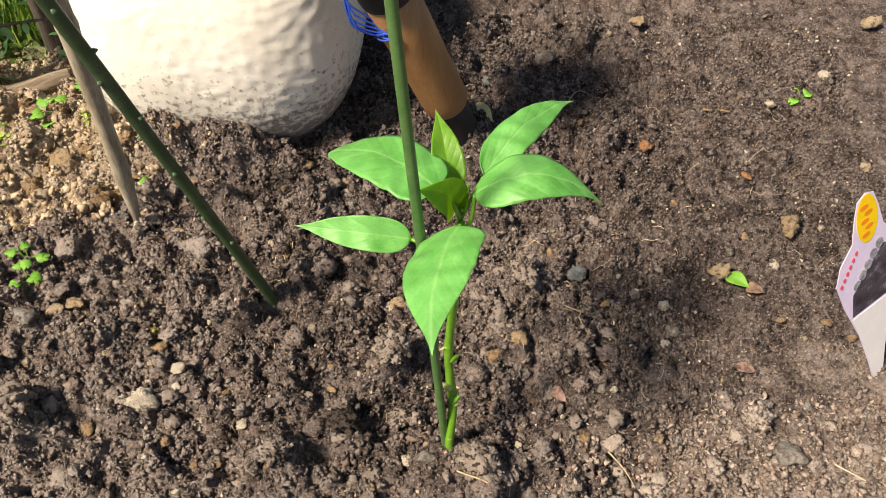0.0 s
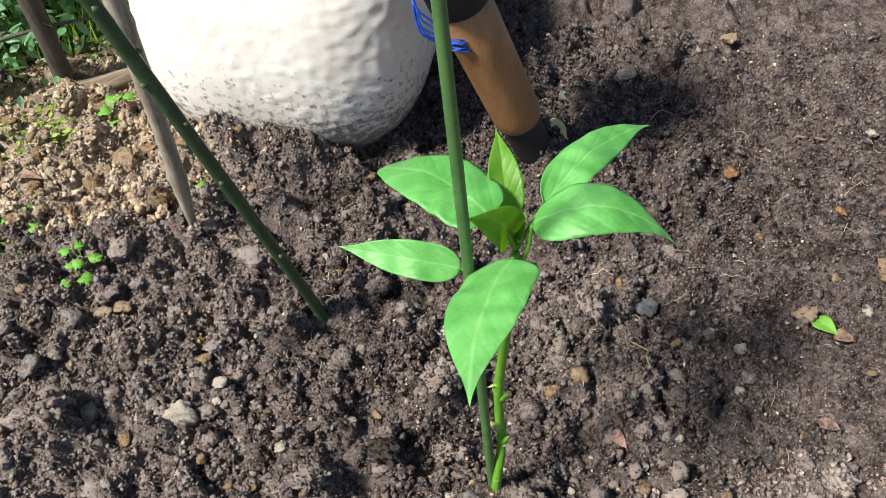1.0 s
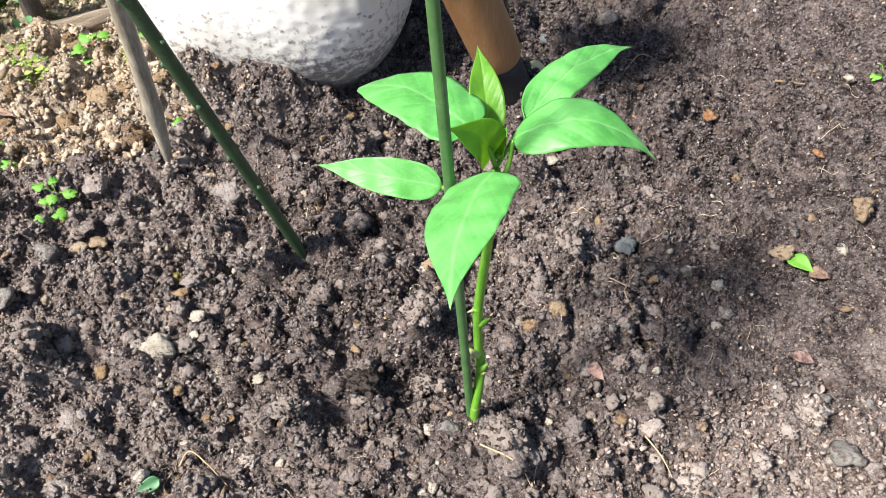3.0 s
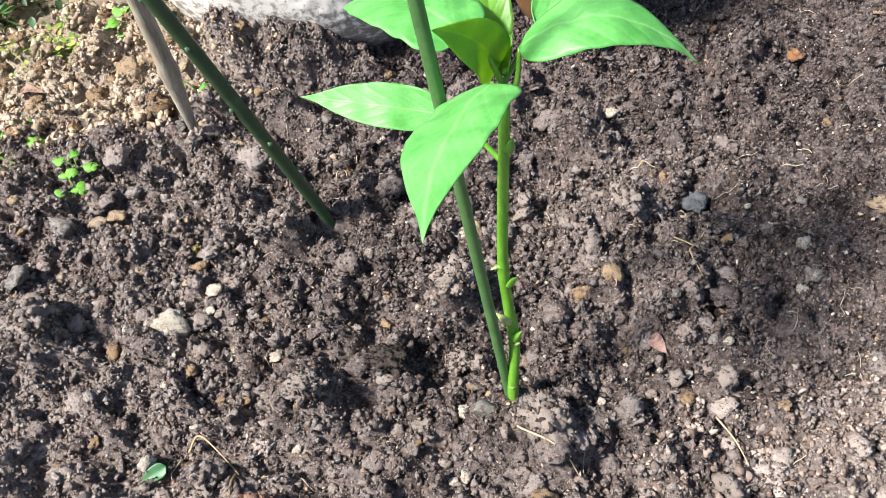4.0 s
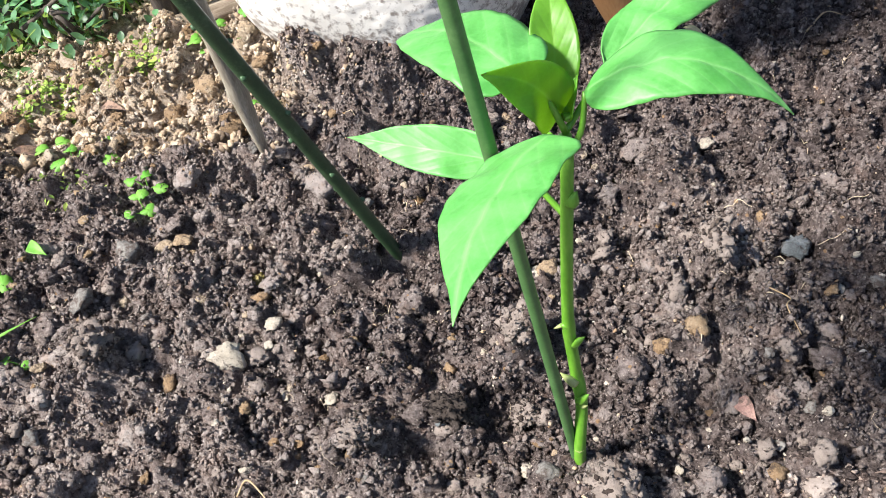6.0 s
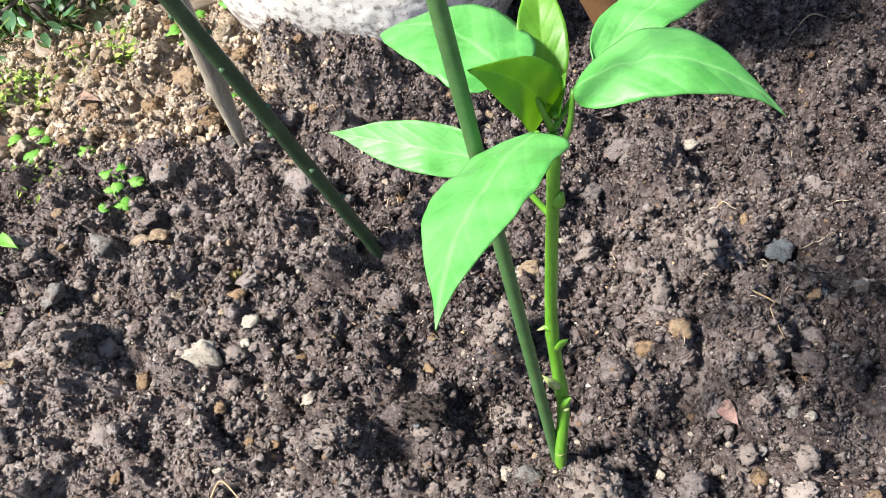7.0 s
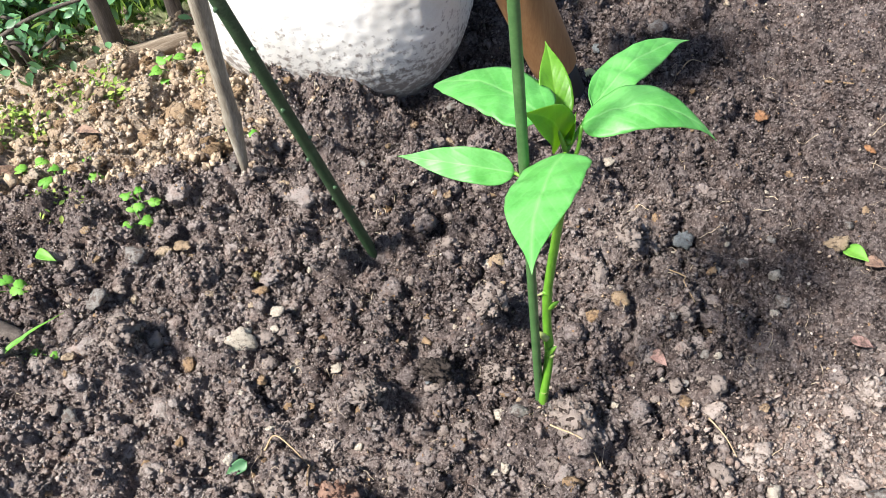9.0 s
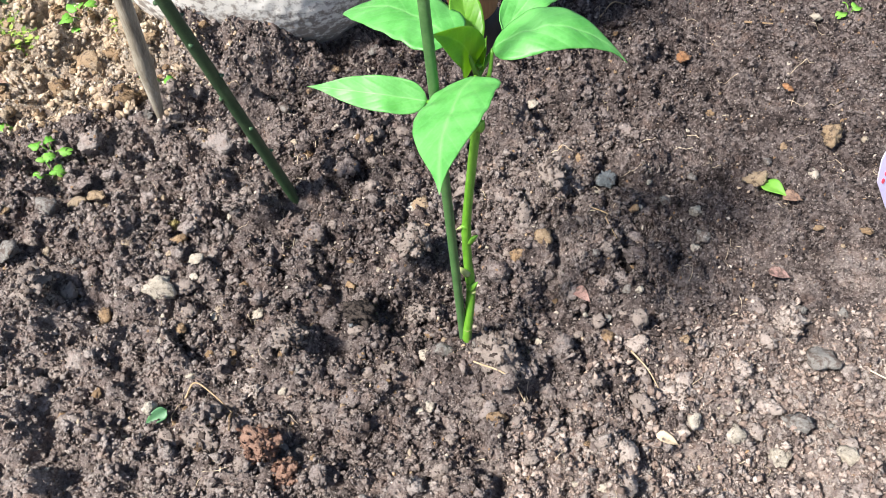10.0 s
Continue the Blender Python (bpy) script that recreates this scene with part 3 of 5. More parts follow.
def strewn(name, kinds, xs, ys, rs, sink, mat, label, category, seed, parent=None):
    """Very many small lumps as one mesh lying on the soil."""
    rng = np.random.RandomState(seed)
    zs = height(xs, ys)
    which = rng.randint(len(kinds), size=len(xs))
    V, F, at = [], [], 0
    for k, (v, f) in enumerate(kinds):
        m = which == k
        n = int(m.sum())
        q = rng.normal(size=(n, 4))
        q /= np.linalg.norm(q, axis=1)[:, None]
        w, x, y, z = q.T
        R = np.stack([1 - 2 * (y * y + z * z), 2 * (x * y - w * z), 2 * (x * z + w * y), 2 * (x * y + w * z), 1 - 2 * (x * x + z * z), 2 * (y * z - w * x),
                      2 * (x * z - w * y), 2 * (y * z + w * x), 1 - 2 * (x * x + y * y)], axis=1).reshape(n, 3, 3)
        s = (0.45 + 0.95 * rng.rand(n, 1, 3)) * rs[m][:, None, None]
        w = np.einsum("nij,nkj->nki", R, v[None] * s) + np.stack([xs[m], ys[m], zs[m] + rs[m] * sink], axis=1)[:, None]
        V.append(w.reshape(-1, 3))
        F.append((f[None] + (at + len(v) * np.arange(n))[:, None, None]).reshape(-1, 3))
        at += n * len(v)
    ob = finish(name, mesh_from(name, np.concatenate(V), np.concatenate(F)), mat, parent, False)
    return tagged(ob, label, category, kind="stuff")


# ---- the ground ----
def axis(inner, fine, beyond, grow, a, b):
    xs = list(np.arange(inner[0], inner[1], fine)) + list(np.arange(inner[1], beyond, fine * 1.6))
    d, x, low = fine, inner[0], []
    while x > a:
        d *= grow
        x -= d
        low.append(x)
    d, x, high = fine * 1.6, xs[-1], []
    while x < b:
        d *= grow
        x += d
        high.append(x)
    return np.array(low[::-1] + xs + high)


gx = axis((-0.38, 0.30), 0.0019, 0.40, 1.09, -300, 300)
gy = axis((0.16, 0.50), 0.0019, 0.80, 1.09, -300, 300)
GX, GY = np.meshgrid(gx, gy)
GZ = height(GX.ravel(), GY.ravel())
idx = np.arange(GX.size).reshape(GX.shape)
quads = np.stack([idx[:-1, :-1], idx[:-1, 1:], idx[1:, 1:], idx[1:, :-1]], axis=-1).reshape(-1, 4)
ground = finish("ground", mesh_from("ground", np.stack([GX.ravel(), GY.ravel(), GZ], axis=1), quads), SOIL)
tagged(ground, "dark brown crumbly garden soil in a planted bed", "soil", kind="structure")


# ---- the seedling ----
OUTLINE_V = [0, 0.03, 0.07, 0.13, 0.22, 0.33, 0.45, 0.57, 0.68, 0.78, 0.86, 0.93, 1.0]
OUTLINE_W = [0.08, 0.46, 0.72, 0.90, 0.99, 1.0, 0.95, 0.83, 0.64, 0.41, 0.21, 0.085, 0.0]


def blade(name, base, tip, side, width, parent, mat, bend=0.08, fold=0.18, droop=0.0, curl=0.0, wave=0.02, seed=1, skew=0.0, rows=36, cols=16, full=1.0, label=""):
    """A pointed oval leaf from base to tip, arched by bend, folded up along its midrib by fold, its tip hanging by droop."""
    base, tip = np.array(base, dtype=float), np.array(tip, dtype=float)
    along = tip - base
    length = np.linalg.norm(along)
    along /= length
    side = np.array(side, dtype=float)
    side -= along * side.dot(along)
    side /= np.linalg.norm(side)
    up = np.cross(side, along)
    up = -up if up[2] < 0 else up
    V, U = [], []
    for i in range(rows + 1):
        v = i / rows
        w = np.interp(v, OUTLINE_V, OUTLINE_W) ** full * width / 2
        c = base + along * length * v + up * length * (bend * 4 * v * (1 - v) - droop * v ** 3) + side * skew * length * 4 * v * (1 - v)
        for j in range(cols + 1):
            u = 2 * j / cols - 1
            lift = fold * abs(u) * w - curl * u * u * w
            edge = wave * length * u * u * math.sin(9 * v + 2.4 * seed + (1.5 if u > 0 else 0)) * (1 - v)
            vein = abs(((v * 6 - abs(u) * w / width * 9) % 1) - 0.5)
            puff = 0.0040 * length * (min(vein, 0.3) - 0.15) * (1 - abs(u) ** 4) * (1 if w > 0.15 * width else 0.3)
            swell = 0.030 * length * noise.noise((c[0] * 70 + u * w * 90, v * length * 110, seed * 3.7)) * min(1, 5 * v) * (1 - v * v)
            tooth = 1 + 0.004 * math.sin(61 * v + seed) * abs(u)
            V.append(c + side * u * w * tooth * (1 - 0.12 * fold * abs(u)) + up * (lift + edge + puff + swell))
            U.append((0.5 + 0.5 * u * w / (width / 2), v))
    k = cols + 1
    F = [(i * k + j, i * k + j + 1, (i + 1) * k + j + 1, (i + 1) * k + j) for i in range(rows) for j in range(cols)]
    me = mesh_from(name, V, F)
    layer = me.uv_layers.new(name="UVMap")
    li = np.zeros(len(me.loops), dtype=np.int32)
    me.loops.foreach_get("vertex_index", li)
    layer.data.foreach_set("uv", np.array(U, dtype=np.float32)[li].ravel())
    ob = finish(name, me, mat, parent, True, label)
    thick = ob.modifiers.new("thickness", "SOLIDIFY")
    thick.thickness, thick.offset = 0.0004, 0
    return ob


def stalk(name, points, r0, r1, parent, mat, sides=10, count=10, label=""):
    pts = smooth_path(points, count)
    return part(name, tube(pts, [r0 + (r1 - r0) * i / (count - 1) for i in range(count)], sides), mat, parent, label)


def nub(name, at, r, parent, mat, seed=3, stretch=(1, 1, 1)):
    v, f = BITS[seed % len(BITS)]
    return finish(name, mesh_from(name, v * r * np.array(stretch) + np.array(at), f), mat, parent)


seedling = thing("pepper_seedling", "young bright green pepper seedling with six broad leaves, planted in soil", "seedling")
STEM_PATH = [(0.0345, 0.2680, -0.0300), (0.0352, 0.2707, 0.0207), (0.0367, 0.2770, 0.0539), (0.0342, 0.2821, 0.0777), (0.0332, 0.2828, 0.1098), (0.0356, 0.2828, 0.1554), (0.0380, 0.2839, 0.1937), (0.0374, 0.2898, 0.2103)]
stem_pts = smooth_path(STEM_PATH, 44)
stem_r = [0.0031 - 0.0009 * i / 43 + 0.0004 * math.exp(-((i / 43 - 0.55) / 0.02) ** 2) + 0.0005 * math.exp(-((i / 43 - 0.36) / 0.02) ** 2) + 0.0004 * math.exp(-((i / 43 - 0.93) / 0.04) ** 2) for i in range(44)]
stem = part("stem", tube(stem_pts, stem_r, 14), STEM, seedling)


def spur(name, base, tip, r, parent, mat, label=""):
    """A small pointed bud or leaf stump."""
    base, tip = Vector(base), Vector(tip)
    mid = (base + tip) / 2 + Vector((0, -0.0006, 0.0006))
    pts = smooth_path([base, mid, tip], 9)
    return part(name, tube(pts, [r * k for k in (1.15, 1.05, 0.95, 0.85, 0.72, 0.58, 0.42, 0.25, 0.06)], 8), mat, parent, label)


spur("bud", (0.0335, 0.2822, 0.1083), (0.0300, 0.2810, 0.1103), 0.0019, stem, STEM)
spur("scar", (0.0310, 0.2816, 0.1093), (0.0272, 0.2811, 0.1067), 0.0009, stem, SCAR, "pale dry leaf stump")
spur("bud", (0.0349, 0.2822, 0.0953), (0.0401, 0.2812, 0.1031), 0.0021, stem, STEM)
spur("bud", (0.0341, 0.2785, 0.0694), (0.0285, 0.2777, 0.0775), 0.0023, stem, SCAR, "pale green leaf stump")
spur("bud", (0.0363, 0.2769, 0.0570), (0.0408, 0.2756, 0.0658), 0.0025, stem, STEM)
spur("bud", (0.0370, 0.2760, 0.0539), (0.0400, 0.2751, 0.0565), 0.0014, stem, SCAR, "pale scar")
spur("bud", (0.0389, 0.2832, 0.1844), (0.0415, 0.2825, 0.1906), 0.0026, stem, STEM)
nub("node", (0.0360, 0.2824, 0.1658), 0.0024, seedling, STEM, 2, (1, 1, 0.8))
nub("scar", (0.0354, 0.2709, 0.0233), 0.0040, stem, SCAR, 1, (1, 1, 0.42))

HUB = (0.0374, 0.2908, 0.2103)
STEM_TOP = stem_pts[-4]
blade("leaf", (0.0368, 0.2720, 0.2270), (0.0262, 0.1955, 0.2318), (1, 0.05, 0.40), 0.0360, seedling, LEAF, 0.085, 0.04, 0.0, 0.10, 0.014, 1, -0.035, 44, 20)
stalk("petiole", [STEM_TOP, (0.0382, 0.2800, 0.2130), (0.0368, 0.2720, 0.2270)], 0.0013, 0.0009, seedling, STEM)
blade("leaf", (0.0125, 0.2930, 0.1920), (-0.0491, 0.2985, 0.1945), (0.05, 0.80, 0.60), 0.0190, seedling, LEAF, 0.05, 0.22, 0.03, 0.0, 0.012, 2)
stalk("petiole", [(0.0372, 0.2841, 0.174), (0.024, 0.289, 0.187), (0.0125, 0.2930, 0.1920)], 0.0013, 0.0009, seedling, STEM)
blade("leaf", (0.0255, 0.2900, 0.2320), (-0.0320, 0.3310, 0.2155), (0.40, 1, -0.05), 0.0360, seedling, LEAF, 0.10, 0.06, 0.0, 0.12, 0.015, 3, 0.05, full=0.5)
stalk("petiole", [HUB, (0.033, 0.2900, 0.2235), (0.0255, 0.2900, 0.2320)], 0.0013, 0.0009, seedling, STEM)
blade("leaf", (0.0325, 0.3040, 0.2145), (0.0235, 0.3421, 0.2376), (1, 0.15, -0.15), 0.0175, seedling, YOUNG, 0.10, 0.30, 0.0, 0.0, 0.025, 4)
blade("leaf", (0.0485, 0.3070, 0.2245), (0.0980, 0.3728, 0.2135), (-0.7, 1, 0.15), 0.0210, seedling, LEAF, 0.12, 0.05, -0.06, 0.10, 0.03, 5, 0.05)
stalk("petiole", [HUB, (0.042, 0.298, 0.2160), (0.0485, 0.3070, 0.2245)], 0.0013, 0.0009, seedling, STEM)
blade("leaf", (0.0440, 0.2945, 0.2250), (0.1075, 0.2935, 0.2240), (-0.05, 1, 0.12), 0.0290, seedling, LEAF, 0.22, 0.05, 0.07, 0.16, 0.015, 6, 0.05)
stalk("petiole", [STEM_TOP, (0.0428, 0.2900, 0.2120), (0.0440, 0.2945, 0.2250)], 0.0013, 0.0009, seedling, STEM)
blade("young_leaf", (0.0345, 0.2930, 0.2140), (0.0175, 0.2740, 0.2480), (0.50, 0.75, 0.40), 0.020, seedling, YOUNG, 0.05, 0.25, 0.0, 0.0, 0.03, 7, 0.12, 28, 14, 0.7)
blade("young_leaf", (0.0360, 0.2940, 0.2130), (0.0320, 0.2920, 0.2300), (1, 0.3, 0.1), 0.012, seedling, YOUNG, 0.05, 0.6, 0.0, 0.0, 0.03, 8, 0, 16, 8)
blade("young_leaf", (0.0375, 0.2930, 0.2130), (0.0410, 0.3010, 0.2270), (0.8, -0.4, 0.2), 0.009, seedling, YOUNG, 0.05, 0.6, 0.0, 0.0, 0.03, 9, 0, 16, 8)
nub("bud", (0.0385, 0.2920, 0.2165), 0.0024, seedling, STEM, 4)


# ---- stakes and canes ----
def rod(p, d, length, r, sides=16, wobble=0.0, below=0.05):
    p, d = Vector(p), Vector(d).normalized()
    pts, rad = [], []
    for i in range(41):
        s = -below + (length + below) * i / 40
        pts.append(p + d * s + Vector((wobble * math.sin(9 * s), wobble * math.cos(7 * s), 0)))
        rad.append(r)
    rad[-1] = r * 0.6
    return tube(pts, rad, sides)


thin_stake = thing("plant_stake", "thin smooth green coated rod pushed into the soil beside the seedling", "stake", group="garden stakes")
part("rod", rod((0.0332, 0.2728, 0), (-0.0665, -0.023, 0.997), 0.60, 0.0026), STAKE_THIN, thin_stake)

IBO_P, IBO_D = Vector((-0.0995, 0.3940, 0)), Vector((-0.1911, -0.1626, 0.968)).normalized()
studded = thing("plant_stake", "dark green plastic coated stake with small raised studs, leaning", "stake", group="garden stakes")
part("rod", rod(IBO_P, IBO_D, 0.75, 0.0040), STAKE, studded)
stud_v, stud_f = BITS[0]
stud_mesh = mesh_from("stud", stud_v * 0.0024, stud_f)
stud_mesh.materials.append(STUD)
u_ax = IBO_D.orthogonal().normalized()
w_ax = IBO_D.cross(u_ax)
for i in range(40):
    a = i * 2.4
    s = 0.055 + i * 0.0165
    stud = new("stud", stud_mesh)
    stud.parent = studded
    stud.location = IBO_P + IBO_D * s + (u_ax * math.cos(a) + w_ax * math.sin(a)) * 0.0044

cane = thing("bamboo_cane", "weathered grey bamboo cane pushed upright into the soil", "cane")
cp, cd = Vector((-0.2165, 0.4625, 0.0)), Vector((0.055, -0.085, 0.99)).normalized()
pts, rad = [], []
for i in range(90):
    s = -0.03 + 0.63 * i / 89
    node = sum(math.exp(-((s - k) / 0.004) ** 2) for k in (0.07, 0.21, 0.37, 0.52))
    pts.append(cp + cd * s + Vector((0.0012 * math.sin(14 * s), 0.001 * math.cos(11 * s), 0)))
    rad.append(0.0062 + 0.0009 * node + 0.0004 * math.sin(40 * s) - 0.0036 * min(1, max(0, 0.065 - s) / 0.06))
part("culm", tube(pts, rad, 18), CANE, cane)
for k, a in ((0.075, 0.5), (0.215, 3.4), (0.375, 1.2)):
    nub("bud_scar", cp + cd * k + Vector((0.0062 * math.cos(a), 0.0062 * math.sin(a), 0)), 0.0022, cane, CANE, 3, (1, 1, 1.6))


# ---- white pot with its badge ----
POT = Vector((-0.166, 0.656, 0.0))
PROFILE = [(-0.045, 0.030), (-0.030, 0.070), (-0.015, 0.086), (0.008, 0.101), (0.03, 0.1115), (0.055, 0.1185), (0.085, 0.1215), (0.115, 0.121), (0.145, 0.117), (0.168, 0.110), (0.186, 0.100), (0.198, 0.092), (0.206, 0.093), (0.210, 0.090), (0.206, 0.083), (0.190, 0.084), (0.14, 0.104), (0.05, 0.100), (0.02, 0.02)]


def pot_radius(z):
    zs, rs = zip(*PROFILE[:13])
    return float(np.interp(z, zs, rs))


def pot_body():
    n_around, prof = 300, smooth_path([(r, z, 0) for z, r in PROFILE], 170)
    A = np.linspace(0, 2 * math.pi, n_around, endpoint=False)
    R = np.array([max(p[0], 0.001) for p in prof])
    Z = np.array([p[1] for p in prof])
    outer = (np.arange(len(R)) < 112)[:, None]
    a, z = np.meshgrid(A, Z)
    # hammered dimples: short scooped strokes
    px, py, pz = np.cos(a) * 0.13, np.sin(a) * 0.13, z
    around = 66
    ga = a / (2 * math.pi) * around + 0.9 * fbm(px * 40, py * 40, pz * 40, 5, 2)
    gz_ = z / 0.0062 + 0.8 * fbm(px * 40, py * 40, pz * 40, 6, 2)
    ci, cj = np.floor(ga), np.floor(gz_)
    nearest = np.full(a.shape, 9.0)
    for da in (-1, 0, 1):
        for dz in (-1, 0, 1):
            qi, qj = ci + da, cj + dz
            wrap = np.mod(qi, around)
            d2 = (ga - qi - 0.1 - 0.8 * hash01(wrap, qj, wrap * 0, 3)) ** 2 + (gz_ - qj - 0.1 - 0.8 * hash01(wrap, qj, wrap * 0, 4)) ** 2
            nearest = np.minimum(nearest, d2)
    worn = np.clip(0.5 + 2.2 * fbm(px * 22, py * 22, pz * 22, 7, 2), 0.12, 1)
    dent = worn * np.clip(nearest, 0, 0.9) + 0.25 * fbm(px * 150, py * 150, pz * 220, 9, 3)
    big = fbm(px * 12, py * 12, pz * 12, 8, 2)
    r = R[:, None] + np.where(outer, 0.0023 * dent + 0.004 * big, 0)
    r = r / (np.abs(np.cos(a)) ** 3.0 + np.abs(np.sin(a)) ** 3.0) ** (1 / 3.0)
    V = np.stack([r * np.cos(a), r * np.sin(a), z], axis=-1).reshape(-1, 3)
    i = np.arange(len(R) * n_around).reshape(len(R), n_around)
    q = np.stack([i[:-1], np.roll(i[:-1], -1, axis=1), np.roll(i[1:], -1, axis=1), i[1:]], axis=-1).reshape(-1, 4)
    return mesh_from("body", V, q)


pot = thing("garden_pot", "round white glazed pot with a hammered surface and muddy foot", "pot", POT)
finish("body", pot_body(), GLAZE, pot)
badge_bm = bmesh.new()
ang = math.radians(-110)
for i in range(9):
    t = (i - 4) / 4
    lobe = tube(smooth_path([(0, 0, -0.014 + 0.004 * abs(t)), (0.008 * t, 0.003, 0.0), (0.024 * t, 0.002, 0.015 - 0.008 * t * t)], 8), [0.0012, 0.0022, 0.003, 0.0034, 0.0036, 0.0036, 0.0032, 0.002], 8)
    me_tmp = bpy.data.meshes.new("tmp")
    lobe.to_mesh(me_tmp)
    lobe.free()
    badge_bm.from_mesh(me_tmp)
    bpy.data.meshes.remove(me_tmp)
badge = part("badge", badge_bm, SILVER, pot, "silver shell-shaped relief badge")
br = pot_radius(0.166) + 0.003
badge.matrix_local = Matrix.Translation((br * math.cos(ang), br * math.sin(ang), 0.172)) @ Matrix.Rotation(ang - math.pi / 2, 4, "Z") @ Matrix.Rotation(math.radians(8), 4, "X")

# ---- wooden handle pushed into the soil, tied to the pot with blue cord ----
HP, HD = Vector((0.041, 0.584, 0.0)), Vector((-0.34, -0.22, 1.0)).normalized()
tool = thing("wooden_handle", "round wooden tool handle with black ends leaning beside the pot", "tool handle")


def lathe_rod(stations, sides=32):
    return tube([HP + HD * s for s, r in stations], [r for s, r in stations], sides)


part("handle", lathe_rod([(0.043, 0.0165), (0.0442, 0.0185), (0.047, 0.0195), (0.06, 0.0198), (0.10, 0.0200), (0.135, 0.0204), (0.184, 0.0206)]), WOOD, tool)
part("tip", lathe_rod([(-0.05, 0.012), (0.0, 0.0155), (0.030, 0.0160), (0.0435, 0.0160)]), RUBBER, tool, "black tip in the soil")
part("band", lathe_rod([(0.180, 0.0208), (0.181, 0.0218), (0.185, 0.0222), (0.212, 0.0222), (0.2145, 0.0212)]), RUBBER, tool, "black rubber band")
# only its lower end is seen; the rest is added to cast the soil shadow
part("head", lathe_rod([(0.213, 0.019), (0.216, 0.028), (0.224, 0.034), (0.27, 0.046), (0.34, 0.052), (0.365, 0.050), (0.375, 0.036)]), GREYHEAD, tool, "grey metal head")

cord = thing("blue_cord", "bright blue plastic cord tied round the wooden handle", "cord")
knot = HP + HD * 0.151 + Vector((-0.0140, -0.0170, 0.0))
rng = np.random.RandomState(4)
for k in range(12):
    start = knot + Vector((rng.uniform(-0.004, 0.0), rng.uniform(-0.002, 0.001), rng.uniform(-0.006, 0.004)))
    end = start + Vector((rng.uniform(0.008, 0.016), rng.uniform(-0.006, 0.0), rng.uniform(-0.005, 0.005)))
    part("strand", tube(smooth_path([start, (start + end) / 2 + Vector((0, -0.004, rng.uniform(-0.001, 0.004))), end], 6), [0.0007] * 6, 5), CORD, cord)
for k in range(5):
    a = HP + HD * 0.180 + Vector((-0.0330 + 0.0010 * k + rng.uniform(-0.003, 0.003), -0.006 - 0.001 * k, 0.004 - 0.002 * k + rng.uniform(-0.004, 0.004)))
    part("strand", tube(smooth_path([a, a + Vector((0.006 + rng.uniform(-0.004, 0.004), -0.006, -0.012 - 0.001 * k + rng.uniform(-0.003, 0.003))), knot + Vector((-0.004, 0.001, 0.008 - 0.003 * k)), knot], 12), [0.0008] * 12, 5), CORD, cord)


# ---- plant label ----
label_thing = thing("plant_label", "lilac plastic plant label with a yellow sticker, stuck in the soil", "plant label")
L0, L_UP, L_SIDE = Vector((0.339, 0.341, 0.0)), Vector((-0.36, 0.12, 0.93)).normalized(), Vector((0.80, 0.55, 0.24)).normalized()
L_SIDE = (L_SIDE - L_UP * L_SIDE.dot(L_UP)).normalized()
L_OUT = L_SIDE.cross(L_UP)
if L_OUT.y > 0:
    L_OUT = -L_OUT


def flat_shape(outline, lift, thick):
    bm = bmesh.new()
    vs = [bm.verts.new(L0 + L_SIDE * a + L_UP * b * 1.10 + L_OUT * lift) for a, b in outline]
    f = bm.faces.new(vs)
    ext = bmesh.ops.extrude_face_region(bm, geom=[f])
    bmesh.ops.translate(bm, verts=[g for g in ext["geom"] if isinstance(g, bmesh.types.BMVert)], vec=L_OUT * thick)
    bmesh.ops.recalc_face_normals(bm, faces=bm.faces)
    return bm


def oval(ca, cb, ra, rb, n=28):
    return [(ca + ra * math.cos(2 * math.pi * i / n), cb + rb * math.sin(2 * math.pi * i / n)) for i in range(n)]


CARD_EDGE = [(0.0, -0.035), (0.008, 0.02), (0.014, 0.05), (0.024, 0.082), (0.0285, 0.104), (0.024, 0.117), (0.0130, 0.128), (0.0098, 0.145), (0.0065, 0.156), (0, 0.1590)]
outline = [(a, b) for a, b in CARD_EDGE] + [(-a, b) for a, b in CARD_EDGE[::-1] if a > 0]
part("card", flat_shape(outline, 0, 0.0005), CARD, label_thing, smooth=False)
sticker = part("sticker", flat_shape(oval(0, 0.140, 0.0086, 0.0178), 0.0006, 0.0002), STICKER, label_thing, "yellow oval sticker", False)
part("foot_print", flat_shape([(0.0, -0.03), (0.0075, 0.02), (0.013, 0.048), (0.0185, 0.068), (-0.0185, 0.068), (-0.013, 0.048), (-0.0075, 0.02)], 0.0006, 0.0002), CARD_WHITE, label_thing, "white lower panel", False)
picture = part("picture", flat_shape([(-0.018, 0.070), (0.018, 0.070), (0.0245, 0.088), (0.0265, 0.104), (0.012, 0.113), (-0.004, 0.100), (-0.016, 0.088)], 0.0006, 0.0002), INK_DARK, label_thing, "printed picture of dark fruit", False)
for k in range(5):
    part("mark", flat_shape(oval(-0.012 + 0.005 * k, 0.094 + 0.0055 * k, 0.0032, 0.0038, 12), 0.0006 + 0.0001 * k, 0.0002), INK_GREY, picture, "", False)
for k in range(6):
    part("red_bar", flat_shape(oval(-0.0245 + 0.0028 * k, 0.102 + 0.0036 * k, 0.0013, 0.0018, 8), 0.0007, 0.0002), INK_RED, label_thing, "", False)
for k in range(5):
    part("sticker_bar", flat_shape(oval(-0.002 + 0.003 * (k % 2), 0.129 + 0.0052 * k, 0.0035, 0.0018, 8), 0.0009, 0.0001), INK_ORANGE, sticker, "", False)


